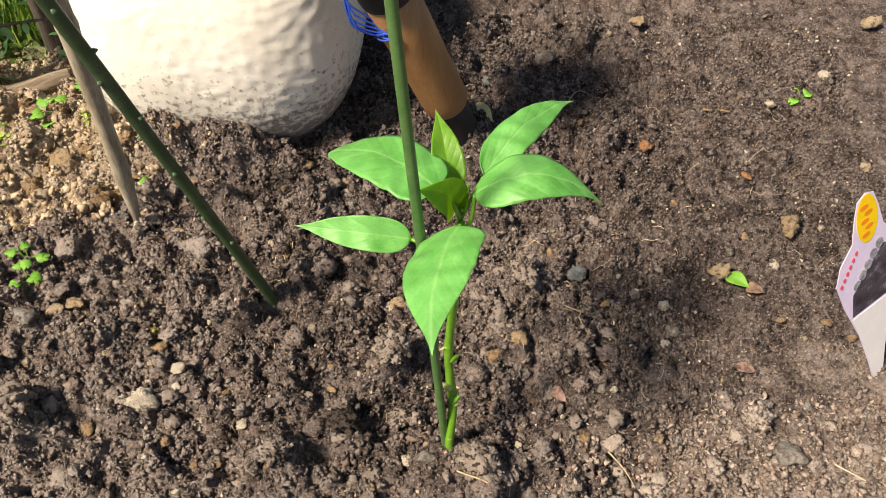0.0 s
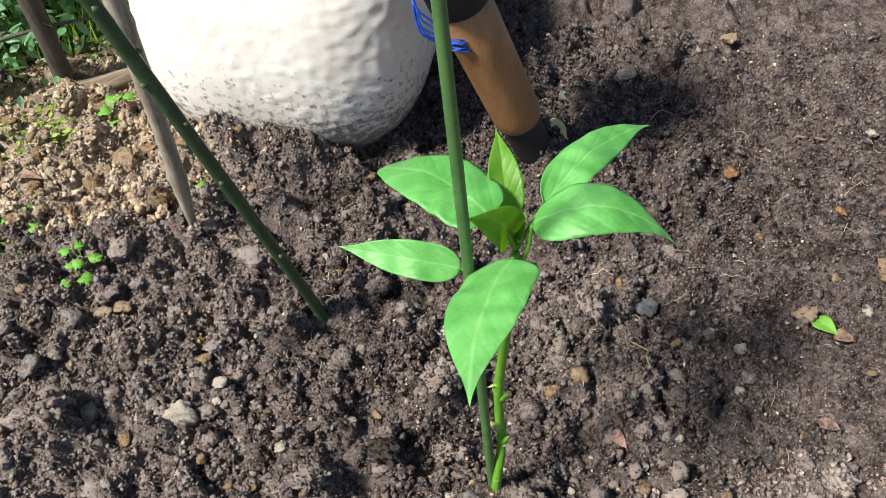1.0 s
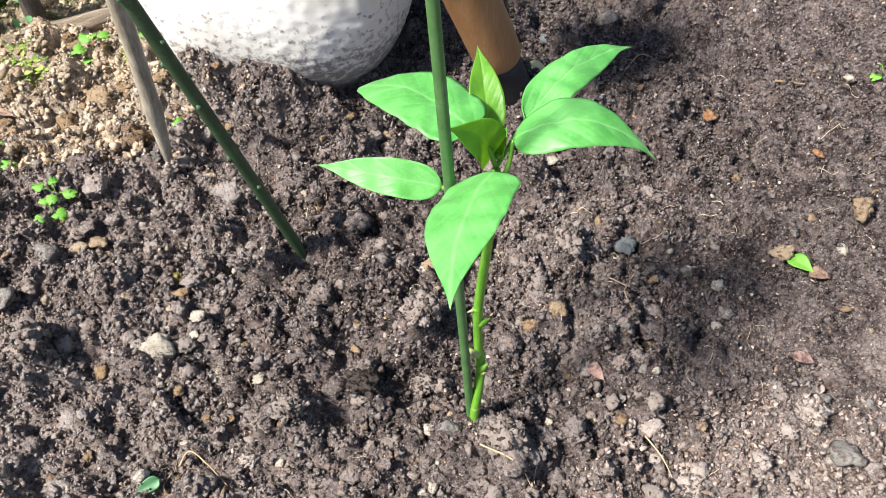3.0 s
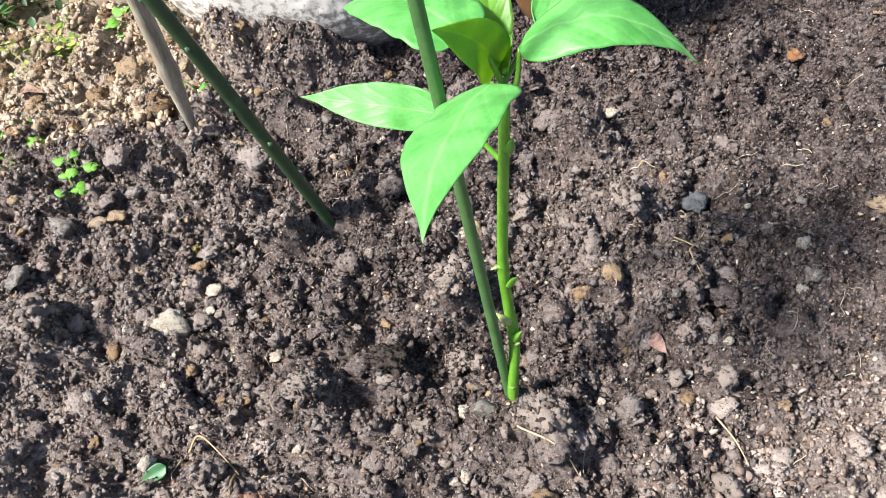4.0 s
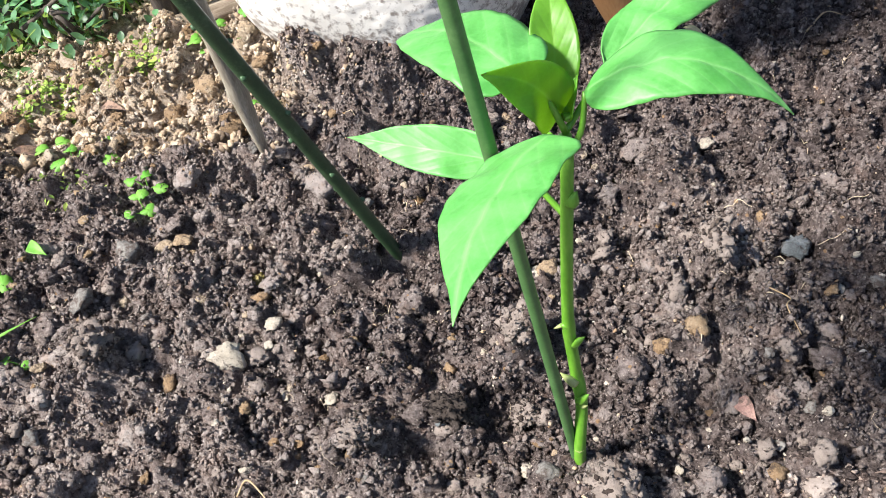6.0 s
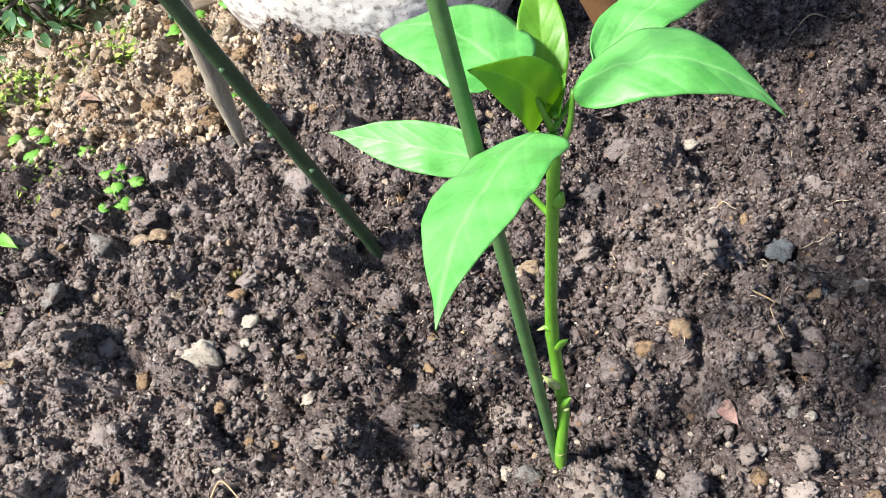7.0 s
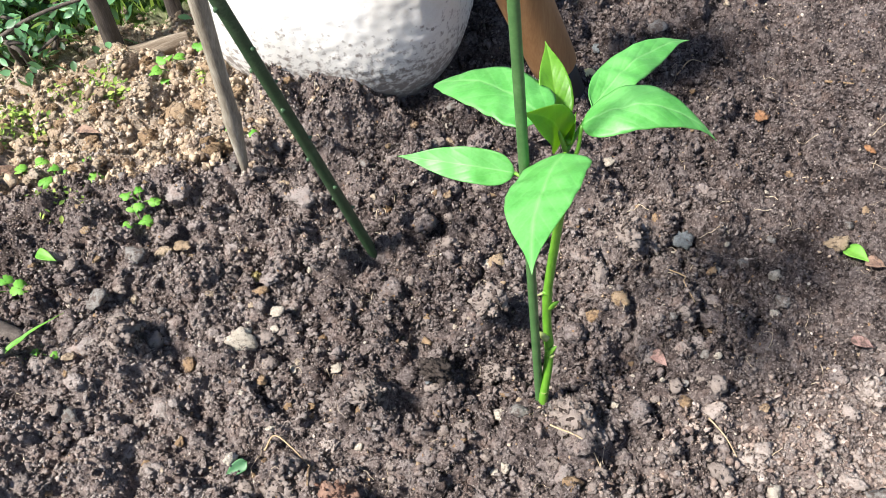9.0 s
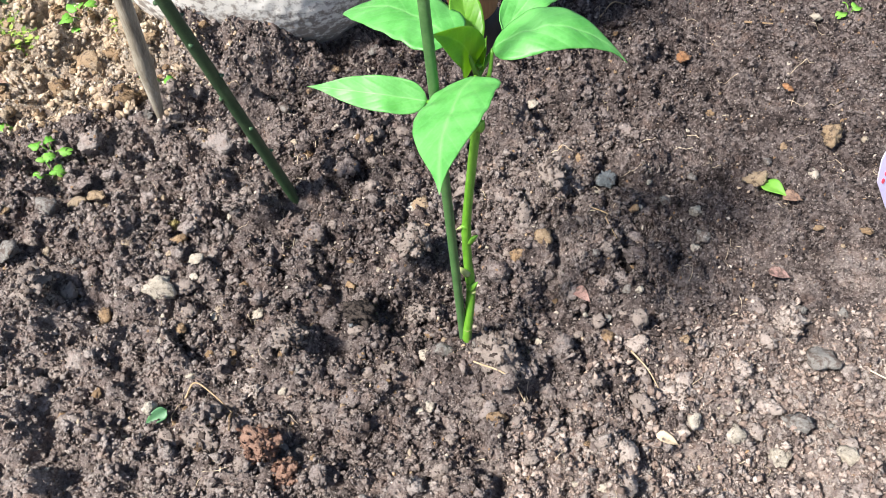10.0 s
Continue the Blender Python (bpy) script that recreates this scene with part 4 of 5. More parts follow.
# ---- single stones and clods that stand out ----
def lump(name, x, y, r, kinds, mat, label, category, group, seed, sink=0.25, flat=1.0, z=None):
    rng = np.random.RandomState(seed)
    v, f = kinds[seed % len(kinds)]
    w = (v * (0.85 + 0.3 * rng.rand(3)) * np.array([1, 1, flat])) @ turned(rng, 0.5).T * r
    ob = finish(name, mesh_from(name, w, f), mat, None, False)
    ob.location = (x, y, (height_at(x, y) if z is None else z) + r * sink)
    return tagged(ob, label, category, group)


STONE_ROWS = [
    (-0.176, 0.302, 0.0120, PALE, "pale cream"), (-0.272, 0.364, 0.0100, GREY, "dark grey"), (-0.262, 0.378, 0.0068, TAN, "tan"), (-0.243, 0.383, 0.0082, TAN, "sandy tan"),
    (-0.173, 0.346, 0.0072, OCHRE, "ochre"), (-0.156, 0.328, 0.0070, PALE, "cream"), (-0.137, 0.289, 0.0042, PALE, "small white"), (-0.290, 0.324, 0.0105, GREY, "flat grey-brown"),
    (-0.211, 0.286, 0.0068, OCHRE, "ochre"), (0.133, 0.431, 0.0085, SLATE, "blue-grey"), (0.243, 0.429, 0.0092, TAN, "flat tan"), (0.303, 0.472, 0.0125, TAN, "broad tan"),
    (0.126, 0.283, 0.0055, OCHRE, "ochre"), (0.057, 0.219, 0.0065, OCHRE, "yellow"), (0.225, 0.208, 0.0080, PALE, "pale"), (0.261, 0.205, 0.0080, PALE, "white"),
    (0.240, 0.230, 0.0105, GREY, "grey"), (0.075, 0.512, 0.0060, PALE, "white"), (0.066, 0.346, 0.0062, OCHRE, "ochre"), (0.082, 0.350, 0.0065, OCHRE, "amber"),
    (-0.049, 0.322, 0.0050, OCHRE, "ochre"), (-0.041, 0.282, 0.0050, SLATE, "blue-grey"), (0.283, 0.537, 0.0048, ORANGE, "orange"), (0.265, 0.275, 0.0110, GREY, "grey"),
    (0.203, 0.574, 0.0072, ORANGE, "orange-brown"), (0.323, 0.626, 0.0068, PALE, "pale tan"), (0.214, 0.743, 0.0095, TAN, "flat tan"), (0.119, 0.688, 0.0100, GREY, "dark grey"),
    (0.065, 0.656, 0.0065, SLATE, "grey"), (0.384, 0.670, 0.0065, PALE, "pale"), (-0.06, 0.565, 0.0075, GREY, "grey"), (0.045, 0.51, 0.0042, PALE, "pale"),
    (-0.012, 0.395, 0.0055, PALE, "pale"), (-0.005, 0.398, 0.0085, TAN, "tan"), (-0.30, 0.538, 0.0135, TAN, "tan"), (-0.245, 0.497, 0.0075, TAN, "tan"),
    (0.045, 0.262, 0.0036, PALE, "small white"), (0.022, 0.262, 0.0055, GREY, "grey"), (-0.16, 0.214, 0.0050, PALE, "pink-white"), (0.20, 0.217, 0.0065, PALE, "pale"),
    (0.176, 0.226, 0.0060, PALE, "pale"), (0.255, 0.452, 0.0048, GREY, "grey"), (0.199, 0.372, 0.0050, GREY, "dark grey"), (-0.09, 0.538, 0.0050, OCHRE, "ochre"),
    (0.285, 0.435, 0.0050, PALE, "pale"), (-0.155, 0.275, 0.0050, OCHRE, "ochre"), (-0.12, 0.262, 0.0045, OCHRE, "ochre"), (0.19, 0.36, 0.0042, PALE, "pale"),
    (0.155, 0.40, 0.0040, PALE, "pale"), (-0.28, 0.236, 0.0070, GREY, "flat blue-grey"), (0.447, 0.746, 0.0110, TAN, "broad tan"), (0.39, 0.55, 0.0065, TAN, "tan"),
]
for k, (x, y, r, mat, word) in enumerate(STONE_ROWS):
    lump("stone", x, y, r * 1.2, PEBBLES, mat, f"{word} stone lying on the dark soil", "stone", "loose stones", 100 + k, 0.48, 0.8)

CLOD_ROWS = [
    (-0.036, 0.288, 0.0150, DARK, "black moist"), (0.056, 0.253, 0.0200, BUFF, "brown crumbly"), (-0.078, 0.264, 0.0190, BUFF, "brown crumbly"), (-0.255, 0.290, 0.0210, BUFF, "buff crumbly"),
    (0.088, 0.415, 0.0190, BUFF, "brown crumbly"), (0.0, 0.300, 0.0120, BUFF, "sandy"), (-0.183, 0.362, 0.0100, MOSSY, "mossy yellow"), (-0.158, 0.360, 0.0090, DARK, "black"),
    (-0.135, 0.372, 0.0150, CLOD, "brown crumbly"), (-0.005, 0.335, 0.0170, BUFF, "grey-brown crumbly"), (-0.086, 0.192, 0.0190, PEAT, "rust-red peaty"), (-0.070, 0.180, 0.0140, PEAT, "rust-red peaty"),
    (0.165, 0.247, 0.0170, SANDY, "dry pale"), (0.150, 0.236, 0.0120, SANDY, "dry pale"), (0.245, 0.300, 0.0160, SANDY, "dry grey-brown"), (0.225, 0.318, 0.0120, CLOD, "brown"),
    (-0.145, 0.565, 0.0160, DARK, "black"), (-0.125, 0.20, 0.0190, BUFF, "grey-brown"), (-0.10, 0.415, 0.0120, CLOD, "brown"), (-0.15, 0.44, 0.0140, CLOD, "brown"),
    (-0.225, 0.435, 0.0130, CLOD, "brown"), (0.105, 0.425, 0.0150, SANDY, "pale brown"), (-0.20, 0.47, 0.0120, CLOD, "brown"), (-0.03, 0.52, 0.0150, CLOD, "brown"),
    (-0.24, 0.57, 0.0190, SANDY, "pale grey"), (0.125, 0.318, 0.0090, CLOD, "brown"), (0.135, 0.326, 0.0110, CLOD, "brown"), (-0.10, 0.235, 0.0090, SANDY, "pale"),
]
for k, (x, y, r, mat, word) in enumerate(CLOD_ROWS):
    lump("soil_clod", x, y, r * 0.85, BIG, mat, f"{word} clod of soil on the bed", "clod", "clods of soil", 200 + k, 0.15)

lump("broken_brick", -0.503, 0.592, 0.032, PEBBLES, BRICK, "worn pale red piece of broken brick by the edging", "brick", "", 301, 0.25, 0.7)


# ---- weeds, leaves, twigs ----
def weed(x, y, leaves, size, seed, label, lobed=True):
    rng = np.random.RandomState(seed)
    z = height_at(x, y)
    ob = thing("weed", label, "weed", (x, y, z), "small weeds")
    for k in range(leaves):
        a = 6.283 * k / leaves + rng.uniform(-0.5, 0.5)
        d, h = size * rng.uniform(0.5, 1.5), size * rng.uniform(0.3, 1.0)
        end = Vector((d * math.cos(a), d * math.sin(a), h))
        stalk("petiole", [(0, 0, -0.002), end * 0.5 + Vector((0, 0, h * 0.4)), end], 0.0005, 0.0004, ob, STEM, 5, 6)
        bm = bmesh.new()
        r = size * rng.uniform(0.42, 0.68)
        c = bm.verts.new(end)
        ring = []
        n = 42
        for i in range(n):
            b = 6.283 * i / n
            rr = r * (0.66 + 0.34 * abs(math.cos(1.5 * b)) ** 0.5 + (0.05 * math.cos(15 * b)))
            if lobed and i == 0:
                rr *= 0.35
            p = Vector((rr * math.cos(b + a), rr * math.sin(b + a), 0))
            p.z = 0.25 * rr * math.sin(2 * b + seed) + rng.uniform(-0.06, 0.06) * r - 0.15 * p.dot(Vector((math.cos(a), math.sin(a), 0)))
            ring.append(bm.verts.new(end + p))
        for i in range(n):
            bm.faces.new((c, ring[i], ring[(i + 1) % n]))
        leaf = part("leaf", bm, WEED, ob)
        leaf.modifiers.new("thickness", "SOLIDIFY").thickness = 0.0003
    return ob


weed(-0.292, 0.424, 4, 0.0105, 1, "small bright green weed with rounded lobed leaves")
weed(-0.285, 0.405, 3, 0.0095, 11, "small bright green weed with rounded lobed leaves")
weed(-0.356, 0.461, 3, 0.013, 2, "small green weed seedling on the soil")
weed(-0.386, 0.461, 3, 0.010, 3, "small green weed seedling on the soil")
weed(-0.418, 0.474, 2, 0.011, 4, "small green weed seedling on the soil")
weed(-0.352, 0.398, 1, 0.009, 5, "small green weed seedling on the soil")
weed(-0.336, 0.612, 3, 0.014, 6, "green weed with rounded leaves in the gravel")
weed(-0.330, 0.588, 3, 0.012, 7, "green weed with rounded leaves in the gravel")
weed(-0.300, 0.655, 4, 0.016, 8, "green weed growing beside the white pot")
weed(-0.224, 0.500, 2, 0.010, 9, "tiny green seedling beside the bamboo cane")
weed(0.356, 0.640, 3, 0.009, 10, "tiny green seedling on the open soil")


def loose_leaf(name, base, tip, width, mat, label, category, side=(0, 1, 0.3), seed=1):
    za, zb = height_at(*base) + 0.006, height_at(*tip) + 0.006
    ob = thing(name, label, category)
    blade("blade", (*base, za), (*tip, zb), side, width, ob, mat, 0.1, 0.3, 0, 0, 0.05, seed, 0, 14, 8)
    return ob


loose_leaf("fallen_leaf", (0.248, 0.427), (0.262, 0.411), 0.0125, WEED, "small green leaf browning at one end, lying on soil", "leaf", (0.8, 0.6, 0.3), 1)
loose_leaf("fallen_leaf", (0.259, 0.413), (0.272, 0.407), 0.0105, DRY, "dry brown leaf piece lying on soil", "leaf", (0.3, 1, 0.2), 2)
loose_leaf("fallen_leaf", (-0.150, 0.216), (-0.163, 0.207), 0.009, HEDGE, "curled dark green leaf lying on soil", "leaf", (0.3, 1, 0.8), 3)
loose_leaf("fallen_leaf", (0.106, 0.322), (0.116, 0.308), 0.009, PINK, "dry pinkish brown leaf piece on the soil", "leaf", (0.7, 0.8, 0.3), 4)
loose_leaf("fallen_leaf", (0.237, 0.341), (0.252, 0.337), 0.009, PINK, "dry brown leaf piece on the soil", "leaf", (0, 1, 0.2), 5)
loose_leaf("fallen_leaf", (0.053, 0.612), (0.070, 0.600), 0.012, PETAL, "curled dry yellow petal on the soil", "leaf", (0, 1, 0.6), 6)
loose_leaf("fallen_leaf", (-0.352, 0.362), (-0.333, 0.356), 0.009, WEED, "small pale green leaf lying on soil", "leaf", (0, 1, 0.3), 7)
loose_leaf("fallen_leaf", (-0.43, 0.475), (-0.452, 0.466), 0.010, DRY, "dry orange-brown leaf among the weeds", "leaf", (0, 1, 0.3), 8)
loose_leaf("fallen_leaf", (-0.392, 0.52), (-0.362, 0.512), 0.008, DRY, "dry brown leaf on the gravel", "leaf", (0, 1, 0.3), 9)
loose_leaf("fallen_leaf", (0.152, 0.215), (0.166, 0.211), 0.007, STRAW, "dry straw-coloured leaf piece on soil", "leaf", (0, 1, 0.3), 10)


def twig(points, r, mat, label, category="twig"):
    pts = [(x, y, height_at(x, y) + 0.004 + lift) for x, y, lift in points]
    ob = part("twig", tube(smooth_path(pts, 18), [r * (1 - 0.5 * i / 17) for i in range(18)], 6), mat)
    return tagged(ob, label, category, "twigs and roots")


twig([(-0.142, 0.227, 0.0), (-0.135, 0.233, 0.006), (-0.122, 0.226, 0.006), (-0.108, 0.216, 0.0)], 0.0007, STRAW, "pale curved root lying on the soil", "root")
twig([(-0.108, 0.214, 0.004), (-0.106, 0.206, 0.004), (-0.105, 0.199, 0.0)], 0.0012, OCHRE, "short ochre stalk lying on the soil")
twig([(0.141, 0.275, 0.0), (0.150, 0.262, 0.003), (0.157, 0.250, 0.0)], 0.0006, STRAW, "thin straw lying on the soil", "straw")
twig([(0.118, 0.385, 0.0), (0.128, 0.376, 0.004), (0.126, 0.366, 0.004), (0.134, 0.355, 0.0)], 0.0005, STRAW, "fine pale root on the soil", "root")
twig([(0.135, 0.62, 0.0), (0.146, 0.634, 0.006), (0.158, 0.637, 0.0)], 0.0007, STRAW, "thin dry twig on the soil")
twig([(0.260, 0.618, 0.0), (0.283, 0.613, 0.002)], 0.0012, OCHRE, "short brown twig on the soil")
grass_leaf = thing("grass_blade", "bright green blade of grass leaning over the soil", "grass blade")
blade("blade", (-0.352, 0.243, height_at(-0.352, 0.243)), (-0.300, 0.302, 0.022), (0.8, -0.6, 0.1), 0.0052, grass_leaf, WEED, 0.10, 0.5, 0, 0, 0.0, 3, 0, 24, 6)
weed(-0.309, 0.280, 2, 0.0085, 21, "small grey-green seedling on the soil")
weed(-0.362, 0.332, 3, 0.0115, 22, "small green weed at the edge of the bed")
dark_stick = part("dark_stick", tube(smooth_path([(-0.45, 0.315, 0.012), (-0.38, 0.300, 0.012), (-0.328, 0.287, 0.004)], 14), [0.0065] * 13 + [0.004], 12), POST)
tagged(dark_stick, "dark weathered stick lying at the edge of the bed", "stick")
twig([(0.29, 0.268, 0.0), (0.305, 0.255, 0.004)], 0.0006, STRAW, "thin straw on the soil", "straw")
twig([(0.04, 0.247, 0.004), (0.062, 0.238, 0.006), (0.075, 0.232, 0.0)], 0.0006, STRAW, "fine root on the soil", "root")


# ---- garden edge: boards, posts, hedge, lawn ----
def board(a, b, h, w, label):
    a, b = Vector(a), Vector(b)
    bm = bmesh.new()
    bmesh.ops.create_cube(bm, size=1)
    bmesh.ops.scale(bm, vec=((b - a).length, w, h), verts=bm.verts)
    bmesh.ops.subdivide_edges(bm, edges=[e for e in bm.edges if abs((e.verts[0].co - e.verts[1].co).x) > 0.01], cuts=24)
    for v in bm.verts:
        v.co.y += 0.006 * noise.noise((v.co.x * 20, v.co.z * 30, 1))
        v.co.z += 0.006 * noise.noise((v.co.x * 16, v.co.y * 30, 5))
    bmesh.ops.bevel(bm, geom=[e for e in bm.edges if e.calc_face_angle(0) > 1], offset=0.003, segments=2, affect="EDGES")
    ob = part("edging_board", bm, BOARD)
    d = b - a
    ob.matrix_world = Matrix.Translation((a + b) / 2) @ d.to_track_quat("X", "Z").to_matrix().to_4x4()
    return tagged(ob, label, "edging", "garden edging")


board((-0.444, 0.644, -0.047), (-0.352, 0.703, -0.047), 0.024, 0.012, "old weathered wooden edging board lying along the bed")
board((-0.348, 0.706, -0.040), (-0.20, 0.80, -0.045), 0.026, 0.012, "old weathered wooden edging board lying along the bed")


def post(x, y, r, tall, lean, seed):
    z = height_at(x, y)
    pts = [(x + lean[0] * s * tall + 0.004 * math.sin(6 * s + seed), y + lean[1] * s * tall, z - 0.04 + s * (tall + 0.04)) for s in (i / 14 for i in range(15))]
    ob = part("fence_post", tube(pts, [r * (1 + 0.08 * math.sin(5 * i + seed)) for i in range(15)], 12), POST)
    return tagged(ob, "dark weathered round wooden post at the garden edge", "post", "fence posts")


post(-0.434, 0.686, 0.0102, 0.55, (0.0, 0.0), 1)
post(-0.386, 0.745, 0.0085, 0.55, (0.02, 0.0), 2)
post(-0.610, 0.680, 0.0160, 0.55, (-0.05, 0.0), 3)


def leafy(name, spots, size, seed):
    """Many small pointed leaves as one mesh. spots: places; size: length of a leaf."""
    rng = np.random.RandomState(seed)
    outline = ((0.10, 0.10), (0.24, 0.20), (0.42, 0.25), (0.60, 0.22), (0.78, 0.13), (0.92, 0.045))
    shape = np.array([(0, 0, 0)] + [(q, w, 0.05 - 0.10 * q * q) for q, w in outline] + [(1, 0, -0.12)] + [(q, -w, 0.05 - 0.10 * q * q) for q, w in outline[::-1]] + [(0.30, 0, -0.02), (0.65, 0, -0.05)])
    tri = np.array([(k, 14, k + 1) for k in range(3)] + [(3, 14, 15)] + [(k, 15, k + 1) for k in range(3, 10)] + [(10, 15, 14)] + [(k, 14, k + 1) for k in range(10, 13)] + [(13, 14, 0)])
    V, F = [], []
    for k, p in enumerate(spots):
        m = np.array(Euler((rng.uniform(-0.9, 0.9), rng.uniform(-0.6, 0.9), rng.uniform(0, 6.283))).to_matrix())
        V.append(shape @ m.T * size * rng.uniform(0.6, 1.25) + p)
        F.append(tri + 16 * k)
    return mesh_from(name, np.concatenate(V), np.concatenate(F))


def shrub(x, y, r, tall, count, seed, label, leaf=0.034):
    rng = np.random.RandomState(seed)
    z = height_at(x, y)
    ob = thing("shrub", label, "shrub", (x, y, z), "shrubs beyond the bed")
    spots = []
    for k in range(9):
        a, d = rng.uniform(0, 6.283), r * rng.uniform(0.3, 1.0)
        end = Vector((d * math.cos(a), d * math.sin(a), tall * rng.uniform(0.45, 1.0)))
        mid = end * 0.5 + Vector((rng.uniform(-0.05, 0.05), rng.uniform(-0.05, 0.05), 0.03))
        stalk("branch", [(0, 0, -0.03), mid, end], 0.004, 0.0012, ob, POST, 6, 8)
        for q in range(count // 9):
            t = rng.uniform(0.12, 1.05)
            b = mid * (2 * t) if t < 0.5 else mid + (end - mid) * (2 * t - 1)
            spots.append(np.array(b) + rng.normal(0, 0.035, 3) + (0, 0, 0.0))
    spots = [p for p in spots if p[2] > 0.004]
    finish("foliage", leafy("foliage", spots, leaf, seed), HEDGE, ob)
    return ob


shrub(-0.66, 0.92, 0.14, 0.24, 900, 1, "dark green leafy shrub behind the edging", 0.026)
shrub(-0.42, 1.02, 0.12, 0.22, 500, 2, "dark green leafy shrub behind the fence posts", 0.026)
shrub(-0.75, 0.74, 0.14, 0.22, 900, 3, "dark green leafy shrub at the garden edge", 0.026)
shrub(-0.30, 0.96, 0.11, 0.20, 500, 4, "dark green leafy shrub behind the white pot", 0.024)
shrub(-0.62, 0.72, 0.08, 0.10, 620, 6, "low leafy shrub beside the broken brick", 0.019)
shrub(-0.55, 0.80, 0.09, 0.11, 480, 7, "low dark green plant behind the fence post", 0.020)
shrub(-0.535, 0.685, 0.060, 0.060, 360, 8, "low dark green ground plant beside the edging board", 0.015)
shrub(-0.40, 0.86, 0.07, 0.12, 200, 9, "sparse leafy stems behind the edging board", 0.020)


def bare_branch(points, r, seed):
    """A thin dark branch with a few leaves."""
    ob = thing("fallen_branch", "thin dark branch with a few leaves lying over the garden edge", "branch", group="branches at the edge")
    pts = smooth_path(points, 16)
    part("branch", tube(pts, [r * (1 - 0.5 * i / 15) for i in range(16)], 6), POST, ob)
    rng = np.random.RandomState(seed)
    for k in range(9):
        p = np.array(pts[1 + (k * 14) // 9])
        finish("leaf", leafy("leaf", [p], 0.020, seed + k), HEDGE, ob)


bare_branch([(-0.56, 0.640, -0.030), (-0.49, 0.665, 0.004), (-0.42, 0.700, 0.012), (-0.37, 0.730, 0.004)], 0.0026, 31)
bare_branch([(-0.60, 0.700, 0.02), (-0.50, 0.735, 0.050), (-0.43, 0.760, 0.060), (-0.36, 0.780, 0.035)], 0.0028, 51)

rng = np.random.RandomState(12)
gxs, gys = rng.uniform(-1.6, -0.1, 26000), rng.uniform(0.66, 2.0, 26000)
keep = (0.8 * gys - 0.6 * gxs > 0.87) & (np.hypot(gxs + 0.5, gys - 0.85) < 0.35 + 0.45 * rng.rand(26000))
gxs, gys = gxs[keep], gys[keep]
gz = height(gxs, gys)
V, F = [], []
for k in range(len(gxs)):
    a, h, b = rng.uniform(0, 6.283), rng.uniform(0.015, 0.045), rng.uniform(0, 0.02)
    dx, dy = 0.0022 * math.cos(a), 0.0022 * math.sin(a)
    V += [(gxs[k] - dx, gys[k] - dy, gz[k]), (gxs[k] + dx, gys[k] + dy, gz[k]), (gxs[k] + b * math.sin(a), gys[k] - b * math.cos(a), gz[k] + h)]
    F.append((3 * k, 3 * k + 1, 3 * k + 2))
tagged(finish("lawn_grass", mesh_from("lawn_grass", V, F), GRASS), "bright green lawn grass beyond the shrubs", "grass", kind="stuff")


def moss(x, y, r, count, seed, label):
    rng = np.random.RandomState(seed)
    a, d = rng.uniform(0, 6.283, count), r * np.sqrt(rng.rand(count))
    xs, ys = x + d * np.cos(a), y + d * np.sin(a) * 0.7
    zs = height(xs, ys)
    ob = finish("moss", leafy("moss", [np.array((p, q, s + 0.002)) for p, q, s in zip(xs, ys, zs)], 0.006, seed), MOSS)
    return tagged(ob, label, "moss", "moss patches", "stuff")


moss(-0.275, 0.612, 0.035, 700, 1, "patch of yellow-green moss beside the white pot")
moss(-0.465, 0.535, 0.050, 1300, 2, "patch of yellow-green moss on the gravel")
moss(-0.36, 0.425, 0.030, 60, 3, "thin green moss on the soil")
moss(-0.39, 0.575, 0.035, 600, 4, "patch of green moss among the gravel")
moss(-0.42, 0.60, 0.040, 500, 5, "patch of green moss along the edging")


# ---- loose soil and gravel ----
def spread(count, x0, x1, y0, y1, seed):
    rng = np.random.RandomState(seed)
    return rng.uniform(x0, x1, count), rng.uniform(y0, y1, count), rng


def off_pot(xs, ys):
    return (xs - POT.x) ** 2 + (ys - POT.y) ** 2 > 0.103 ** 2


def gravel_zone(xs, ys):
    return 0.8 * ys - 0.75 * xs + 0.06 * fbm(xs * 16, ys * 16, xs * 0, 71) - 3 * np.maximum(0, 0.47 - ys)


def corner_zone(xs, ys):
    return 0.5 * xs - ys + 0.12 * fbm(xs * 22, ys * 22, xs * 0, 77) + 0.205


xs, ys, rng = spread(88000, -0.44, 0.40, 0.14, 0.76, 21)
patch = fbm(xs * 30, ys * 30, xs * 0, 23, 3)
keep = off_pot(xs, ys) & (rng.rand(len(xs)) < 0.85 + 1.6 * patch - 0.35 * step(0.45, 0.70, ys)) & ((gravel_zone(xs, ys) < 0.61) | (xs > -0.13) | (rng.rand(len(xs)) < 0.4))
xs, ys, patch = xs[keep], ys[keep], patch[keep]
rs = (0.0010 + 0.0023 * rng.rand(len(xs)) ** 2.4) * (1 + 0.9 * patch)
rs = rs * (1 - 0.35 * step(0.14, 0.24, xs) * step(0.26, 0.34, ys))
strewn("soil_crumbs", CLUSTERS, xs, ys, rs, 0.35, CRUMB, "fine brown crumbs of soil strewn over the bed", "soil", 22)

